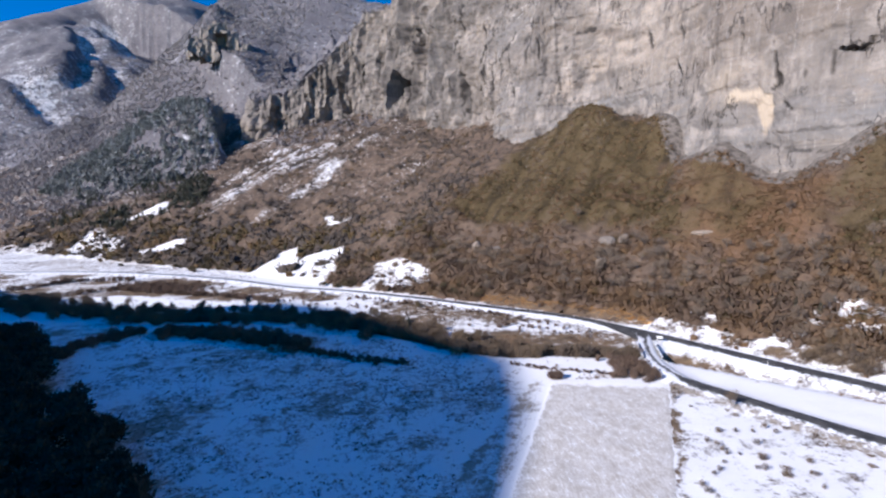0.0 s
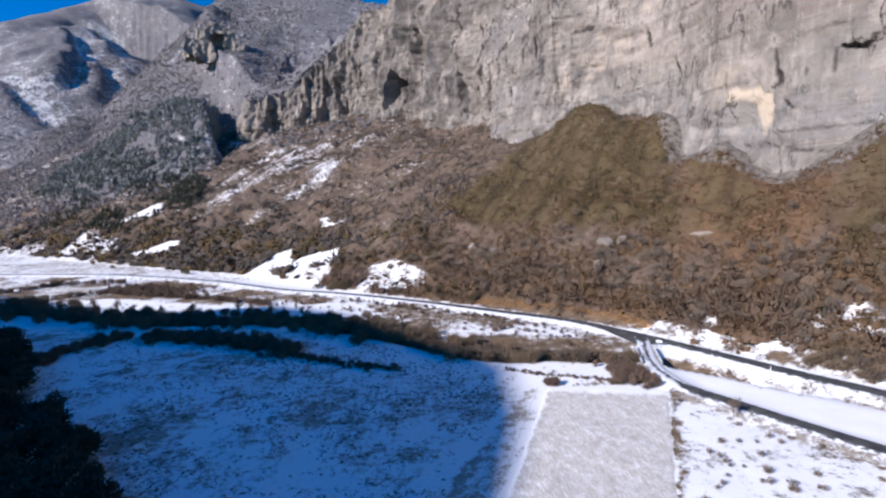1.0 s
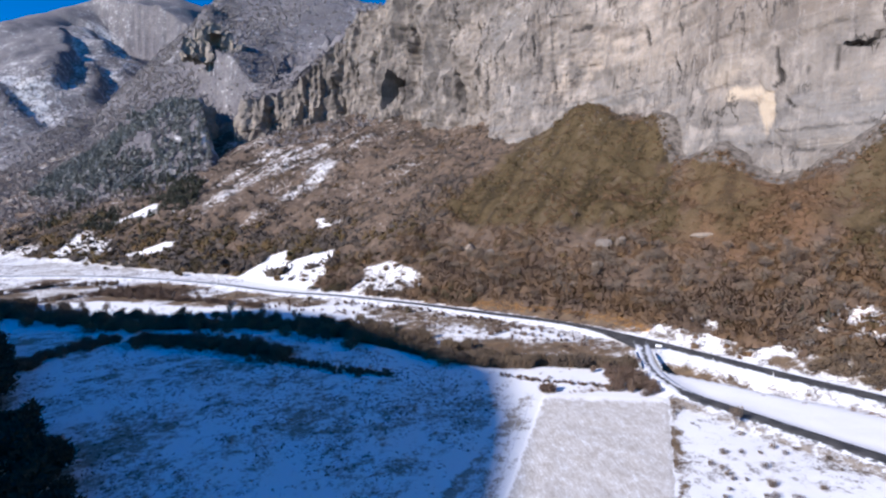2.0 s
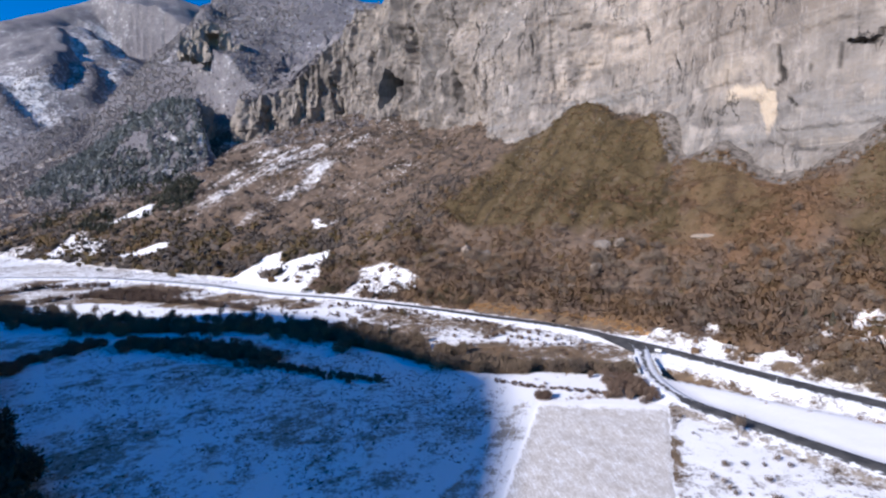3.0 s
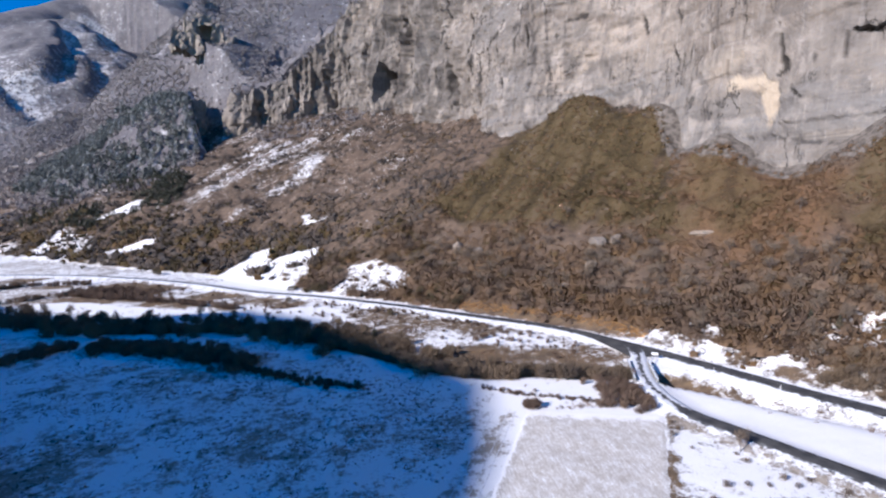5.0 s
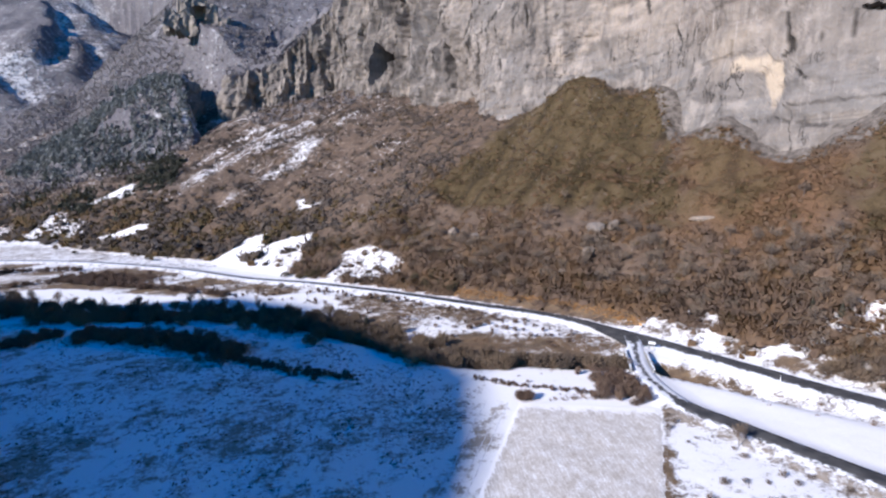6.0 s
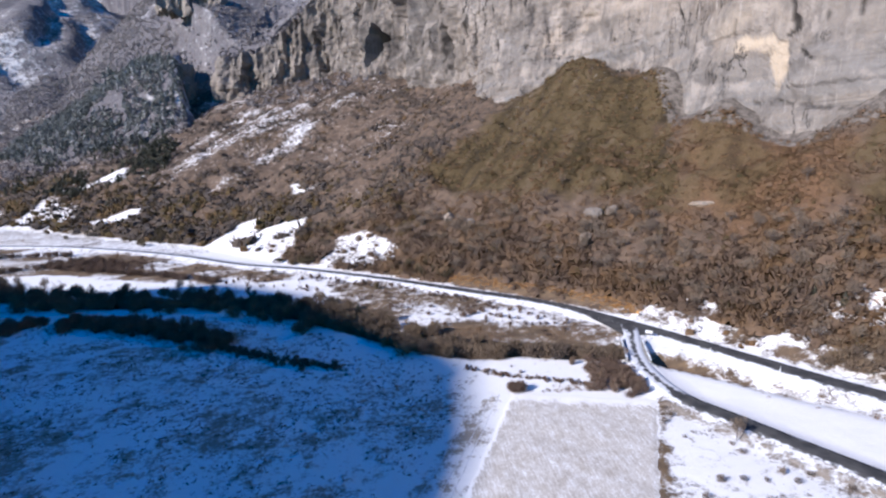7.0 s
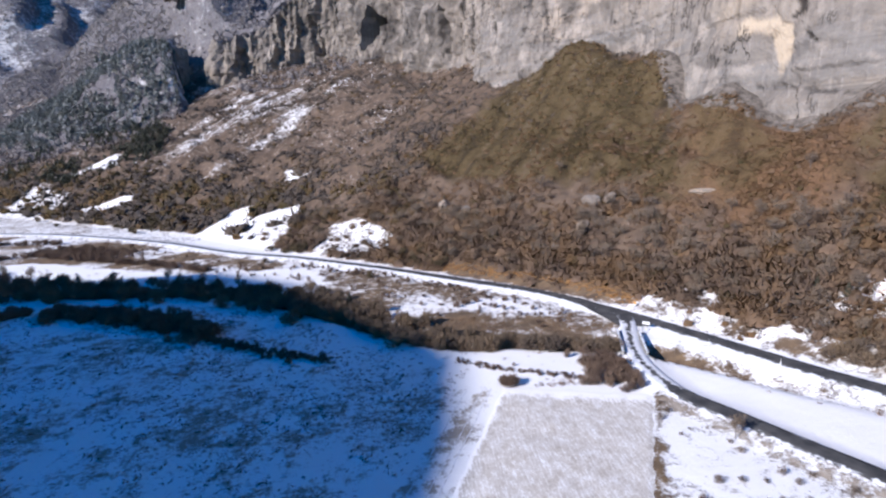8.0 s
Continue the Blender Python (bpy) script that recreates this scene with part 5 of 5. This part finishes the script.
def inside(poly, x, y):
    c = np.zeros(x.shape, bool)
    for (ax, ay), (bx, by) in zip(poly, np.roll(poly, -1, 0)):
        c ^= ((ay > y) != (by > y)) & (x < (bx - ax) * (y - ay) / (by - ay + 1e-9) + ax)
    return c


r3 = np.random.default_rng(38)
w_ = np.stack(np.meshgrid(np.arange(-200, -36, 4.9), np.arange(38, 200, 4.9)), -1).reshape(-1, 2)
w_ = w_ + r3.uniform(-1.7, 1.7, w_.shape)
w_ = w_[inside(EDGE, *w_.T)]
w_ = w_[np.argsort(np.abs(along([(-140, 178), (-118, 152), (-99, 119), (-79, 106), (-61, 86), (-48, 70), (-40, 45)], *w_.T)[1]))]
planted(wood, w_[:290], (0.8, 1.2), 39)


# ---- the far woods ----
M_FARWOOD = scrub_material("grey_woods", [(0.0, (0.17, 0.152, 0.146)), (0.5, (0.262, 0.237, 0.224)), (1.0, (0.38, 0.35, 0.33))])
M_FARFIR = scrub_material("frosted_needles", [(0.0, (0.105, 0.115, 0.10)), (0.5, (0.21, 0.22, 0.198)), (1.0, (0.46, 0.465, 0.45))])


def far_woods():
    r = np.random.default_rng(41)
    x = np.r_[r.uniform(-860, 120, 16000), r.uniform(-720, -200, 13000)]
    y = np.r_[600 + 1100 * r.uniform(0, 1, 16000) ** 1.5, r.uniform(560, 1180, 13000)]
    z = far_height(x, y)
    keep = (z > np.where(x < -330, 24, 45)) & (along(CLIFF_LINE, x, y)[1] * (y < 760) <= 0)
    return np.stack([x, y, z], 1)[keep]


FAR_TREE = [slivers(10, (0, 0, 2.4), (2.3, 2.3, 2.2), 2.2, 0.7, 0.6, 60 + k) for k in range(4)]
FAR_FIR = [merged(*[slivers(9, (0, 0, 1.2 + 1.6 * i), (2.4 - 0.5 * i, 2.4 - 0.5 * i, 0.6), 2.0, 0.7, 0.1, 70 + 5 * k + i) for i in range(4)]) for k in range(3)]


def far_scatter(name, templates, xyz, size, tone, mat, label):
    r = np.random.default_rng(len(xyz))
    vs, ts = [], []
    for i, (x, y, z) in enumerate(xyz):
        v = templates[i % len(templates)][0]
        a = r.uniform(0, 6.28)
        c, s_ = math.cos(a) * size[i], math.sin(a) * size[i]
        vs.append(np.stack([v[:, 0] * c - v[:, 1] * s_ + x, v[:, 0] * s_ + v[:, 1] * c + y, v[:, 2] * size[i] + z - 0.8], 1))
        ts.append(np.full(len(v), tone[i]))
    v = np.vstack(vs)
    return tagged(new(name, tri_mesh(name, v, np.arange(len(v)).reshape(-1, 3), mat, np.concatenate(ts))), label, "woods", kind="stuff")


FW = far_woods()
lip = P[-33:, ::1].reshape(-1, 3)
lip = lip[np.random.default_rng(44).permutation(len(lip))[:3600]]
FW = FW[(FW[:, 0] < -330) | (FW[:, 1] < 760) | (np.random.default_rng(47).uniform(0, 1, len(FW)) < 0.45)]
FW = FW[(FW[:, 1] > 760) | (np.random.default_rng(46).uniform(0, 1, len(FW)) < 0.55)]
in_ravine = (FW[:, 0] + 2) * 0.937 + (FW[:, 1] + 8) * 0.349
FW = FW[~((in_ravine > 12) & (in_ravine < 75) & (FW[:, 1] < 830))]
FW = np.vstack([FW, lip[lip[:, 1] > 380]])
fir = inside(np.array([(-500, 720), (-378, 612), (-306, 597), (-252, 588), (-218, 615), (-245, 728), (-300, 910), (-380, 1060), (-470, 1040), (-540, 880)], float), FW[:, 0], FW[:, 1])
rr = np.random.default_rng(43)
fir &= FW[:, 1] < 800 - (FW[:, 0] + 300) * 1.05
fir &= (15 - (FW[:, 0] + 2) * 0.937 - (FW[:, 1] + 8) * 0.349 > 0) | (rr.uniform(0, 1, len(FW)) < 0.25)
fir &= rr.uniform(0, 1, len(FW)) < 0.5 + 0.5 * ease(-0.2, 0.35, fbm(FW[:, 0] / 45, FW[:, 1] / 45, seed=45))
far_scatter("bare_woods", FAR_TREE, FW[~fir], rr.uniform(0.7, 1.5, (~fir).sum()), rr.uniform(0, 1, (~fir).sum()), M_FARWOOD, "leafless grey woods on the far mountains")
far_scatter("conifer_woods", FAR_FIR, FW[fir], rr.uniform(0.9, 1.8, fir.sum()), rr.uniform(0, 1, fir.sum()), M_FARFIR, "dark green conifers on the mountain spur")

# dark conifers low on the western slope
rc = np.random.default_rng(48)
lx, ly = rc.uniform(-390, -180, 5200), rc.uniform(430, 620, 5200)
low_fir = inside(np.array([(-370, 610), (-245, 604), (-212, 562), (-186, 458), (-222, 442), (-300, 502), (-390, 560)], float), lx, ly) & (fbm(lx / 28, ly / 28, seed=49, octaves=3) > rc.uniform(-0.15, 0.95, 5200))
low_fir &= np.max([zone(poly, lx, ly, 4.0, 39) for poly, _ in PATCHES], 0) < 0.25
lx, ly = lx[low_fir], ly[low_fir]
far_scatter("slope_conifers", FAR_FIR, np.stack([lx, ly, far_height(lx, ly)], 1), rc.uniform(0.45, 1.05, len(lx)), rc.uniform(0, 1, len(lx)), M_CONIFER, "dark green conifers low on the slope")

# brown hedge banks in the western fields
west = [shrub(3.0, 290 + k, M_RUSSET, "brown leafless bank shrub between snowy fields", "western banks", 150, "bank_shrub") for k in range(3)]
spots = np.vstack([beside([(-170, 284), (-146, 275), (-122, 264), (-94, 252), (-70, 241)], 0, 108, 110, 1.5, 51), rng.normal((-150, 290), (9, 7), (55, 2)), rng.normal((-130, 278), (8, 5), (30, 2)),
                   beside([(-250, 280), (-230, 291), (-220, 303), (-213, 314), (-196, 315), (-176, 315)], 0, 90, 75, 1.3, 52), beside([(-205, 252), (-193, 266), (-182, 276), (-168, 283), (-171, 298)], 0, 62, 55, 1.3, 55)])
planted(west, spots, (0.7, 1.4), 53)


# ---- bridge, junction, signs ----
def concrete_material():
    n = Nodes("grey_concrete")
    mid, fine = n.noise(0.8, 5, 0.6), n.noise(8.0, 4, 0.65)
    c = n.mix(n.step(mid, 0.35, 0.65), (0.24, 0.235, 0.225), (0.38, 0.37, 0.35))
    n.bump(fine, 0.4, 0.03)
    return n.done(n.mix(n.math("MULTIPLY", fine, 0.3), c, (0.14, 0.13, 0.12)))


def plain_material(name, color, rough=0.6, metal=0.0):
    n = Nodes(name)
    n.bsdf.inputs["Metallic"].default_value = metal
    f = n.noise(6.0, 4, 0.6)
    return n.done(n.mix(n.math("MULTIPLY", f, 0.35), color, tuple(0.6 * k for k in color)), rough)


M_CONCRETE = concrete_material()
M_WHITE, M_DARK, M_STEEL, M_YELLOW = plain_material("white_paint", (0.80, 0.80, 0.78)), plain_material("black_paint", (0.03, 0.03, 0.03)), plain_material("galvanised_steel", (0.42, 0.43, 0.44), 0.45, 0.8), plain_material("amber_paint", (0.62, 0.36, 0.10))
M_SNOWCAP = plain_material("packed_snow", (0.80, 0.82, 0.86), 0.9)


def box_part(name, size, m, mat, parent, label="", edge=0.03):
    bm = bmesh.new()
    bmesh.ops.create_cube(bm, size=1.0, matrix=Matrix.Diagonal((*size, 1)))
    if edge:
        bmesh.ops.bevel(bm, geom=bm.edges[:], offset=min(edge, min(size) * 0.3), segments=2, profile=0.6, affect="EDGES")
    me = bpy.data.meshes.new(name)
    bm.to_mesh(me)
    bm.free()
    me.materials.append(mat)
    ob = new(name, me)
    ob.parent = parent
    ob.matrix_basis = m
    return tagged(ob, label)


def tube_part(name, radius, length, m, mat, parent, label="", sides=10):
    bm = bmesh.new()
    bmesh.ops.create_cone(bm, cap_ends=True, segments=sides, radius1=radius, radius2=radius * 0.95, depth=length, matrix=Matrix.Translation((0, 0, length / 2)))
    me = bpy.data.meshes.new(name)
    bm.to_mesh(me)
    bm.free()
    me.materials.append(mat)
    ob = new(name, me)
    ob.parent = parent
    ob.matrix_basis = m
    return tagged(ob, label)


LANE = smooth_line(SIDE_ROAD, 0.5)


def lane_frame(y):
    """A place on the lane's middle line and the lane's heading there."""
    i = int(np.argmin(np.abs(LANE[:60, 1] - y)))
    t = LANE[i + 1] - LANE[i - 1]
    return LANE[i], math.degrees(math.atan2(t[1], t[0]))


def build_bridge():
    (x, y), turn = lane_frame(137.5)
    base = ROAD_RISE + float(valley(np.array([x]), np.array([y]))[0])
    ob = tagged(new("bridge"), "short concrete lane bridge over the stream, snow-dusted", "bridge")
    ob.matrix_world = pose(x, y, base, 0, 0, turn)
    box_part("deck", (15.0, 5.6, 0.5), pose(0, 0, -0.30), M_CONCRETE, ob)
    for side in (-1, 1):
        wall = box_part("parapet", (15.0, 0.32, 0.95), pose(0, side * 2.75, 0.40), M_CONCRETE, ob, "grey concrete parapet wall")
        box_part("coping", (15.2, 0.46, 0.12), pose(0, 0, 0.53), M_SNOWCAP, wall, "snow-capped coping")
        for k in range(4):
            box_part("pier_block", (0.5, 0.5, 1.15), pose(-7.2 + 4.8 * k, 0, 0.06), M_CONCRETE, wall)
        box_part("abutment", (1.6, 6.2, 3.2), pose(side * 5.6, 0, -1.9), M_CONCRETE, ob)
        for w in (-1, 1):
            box_part("wing_wall", (3.2, 0.4, 2.6), pose(side * 7.6, w * 3.5, -1.5, 0, 0, side * w * 28), M_CONCRETE, ob)


def build_apron():
    """The flare where the lane meets the main road."""
    p = smooth_line(MAIN_ROAD, 1.0)
    rows = []
    a0, _ = lane_frame(149.0)
    for k in range(25):
        f = k / 24
        i = int(np.argmin(np.hypot(p[:, 0] - 84, p[:, 1] - 148))) + int(f * 34)
        onmain = p[i]
        mouth = a0 + np.array([2.0 - 4.0 * f, 0.0])
        curve = []
        for j in range(7):
            g = j / 6
            q = onmain * (1 - g) + mouth * g
            curve.append((q[0], q[1], ROAD_RISE + 0.012))
        rows.append(curve)
    xyz = np.array(rows)
    xyz[..., 2] += valley(xyz[..., 0], xyz[..., 1])
    link("junction_apron", grid_mesh("junction_apron", xyz, {"snow": 0.12 + 0.25 * np.linspace(0, 1, 7)[None, :] * np.ones((25, 1))}), M_ASPHALT, "structure", "asphalt flare where the lane joins", "road")


def on_ground(x, y):
    return float(ground_height(np.array([x]), np.array([y]))[0])


def build_sign(name, x, y, turn, height, panels, label):
    """A post or two with flat boards: panels are rows of width, height, height of the middle, material."""
    ob = tagged(new(name), label, "road sign")
    ob.matrix_world = pose(x, y, on_ground(x, y) - 0.1, 0, 0, turn)
    wide = max(p[0] for p in panels) > 1.0
    for k in ((-0.5, 0.5) if wide else (0.0,)):
        tube_part("post", 0.05, height, pose(k * panels[0][0] * 0.7, 0, 0), M_STEEL, ob)
    for w, h, z, mat in panels:
        board = box_part("board", (w, 0.06, h), pose(0, -0.07, z), mat, ob, "", 0.02)
        box_part("rim", (w + 0.06, 0.03, h + 0.06), pose(0, 0.03, 0), M_STEEL, board, "", 0.01)
    return ob


def build_marker(x, y, turn):
    ob = tagged(new("marker_post"), "white roadside marker post with black band", "marker post", "marker posts")
    ob.matrix_world = pose(x, y, on_ground(x, y) - 0.05, 0, 0, turn)
    body = box_part("body", (0.16, 0.14, 1.25), pose(0, 0, 0.62), M_WHITE, ob, "", 0.04)
    box_part("band", (0.17, 0.15, 0.22), pose(0, 0, 0.38), M_DARK, body, "black band", 0.01)


build_bridge()
build_apron()
build_sign("direction_sign", 80.2, 147.2, -35, 2.9, [(1.9, 0.75, 2.35, M_WHITE)], "white direction board on two steel posts")
build_sign("give_way_sign", 78.2, 145.2, 20, 1.9, [(0.8, 0.8, 1.5, M_WHITE)], "small white board beside the junction")
build_sign("warning_sign", 84.5, 163.0, -35, 2.0, [(0.75, 0.75, 1.6, M_YELLOW), (0.75, 0.3, 0.95, M_WHITE)], "amber and white board across the road")
for x, y, turn in ((90.0, 134.0, -60), (68.0, 170.0, -52), (46.0, 192.0, -45), (98.5, 120.5, -60)):
    build_marker(x, y, turn)


# ---- boulders ----
def rock_material():
    n = Nodes("boulder_rock")
    info = n.t.nodes.new("ShaderNodeObjectInfo").outputs["Random"]
    f = n.noise(1.4, 6, 0.65)
    c = n.mix(info, (0.22, 0.185, 0.15), (0.36, 0.285, 0.205))
    n.bump(f, 0.8, 0.25)
    return n.done(n.mix(n.step(f, 0.4, 0.65), c, (0.16, 0.15, 0.135)))


M_ROCK = rock_material()


def build_boulder(x, y, size, turn, seed, label):
    bm = bmesh.new()
    bmesh.ops.create_icosphere(bm, subdivisions=4, radius=1.0)
    for v in bm.verts:
        c = v.co
        k = 1 + 0.28 * noise.fractal(c * 0.9 + Vector((seed * 3.1, 0, 0)), 1.0, 2.0, 4) + 0.12 * noise.cell(c * 1.6 + Vector((seed, 0, 0)))
        v.co = Vector((c.x * size[0], c.y * size[1], c.z * size[2])) * k
    me = bpy.data.meshes.new("boulder")
    bm.to_mesh(me)
    bm.free()
    me.materials.append(M_ROCK)
    ob = tagged(new("boulder", me), label, "boulder", "boulders on the slope")
    ob.matrix_world = pose(x, y, on_ground(x, y) + size[2] * 0.45, 0, 0, turn)


for x, y, size, turn, label in [(100.7, 220.6, (3.2, 2.0, 2.3), 20, "pale limestone boulder among bare scrub"), (94.2, 225.4, (4.0, 2.6, 2.8), -30, "large grey boulder with a shaded face"),
                                (127.6, 201.1, (4.2, 1.3, 1.1), -35, "long white rock slab on the slope"), (86.6, 213.4, (3.6, 2.0, 1.9), 30, "tan flat boulder low on the slope"),
                                (69.0, 213.1, (3.6, 2.2, 1.7), 10, "snow-dusted grey boulder near the road"), (74.5, 210.0, (2.8, 1.8, 1.5), 40, "snow-dusted grey boulder near the road"), (45.4, 256.1, (2.4, 1.8, 1.5), 0, "tan boulder among grey bushes"),
                                (36.2, 266.8, (3.2, 2.2, 2.6), 50, "dark rock outcrop among bare bushes")]:
    build_boulder(x, y, size, turn, int(x), label)

# a bare tree by the lane, and the brown patch in the white field
lane_tree = bare_tree(5.0, 301, M_TWIGS, "bare young tree leaning beside the lane", "lane trees", 0.3)
planted([lane_tree], [(70.6, 95.6)], (1.0, 1.01), 54)
patch_ = rng.normal((106, 98), (1.0, 1.0), (160, 2)) + rng.normal(0, 3.0, (160, 1)) * np.array([0.5, -0.86])
patch_ = clear(patch_, 5.5, 4)
scattered("field_patch_grass", TUFT, np.column_stack([patch_, rng.uniform(0.5, 1.0, len(patch_)), rng.uniform(0.05, 0.35, len(patch_))]), M_SCRUB, "brown dead weeds in the white field", "grass")
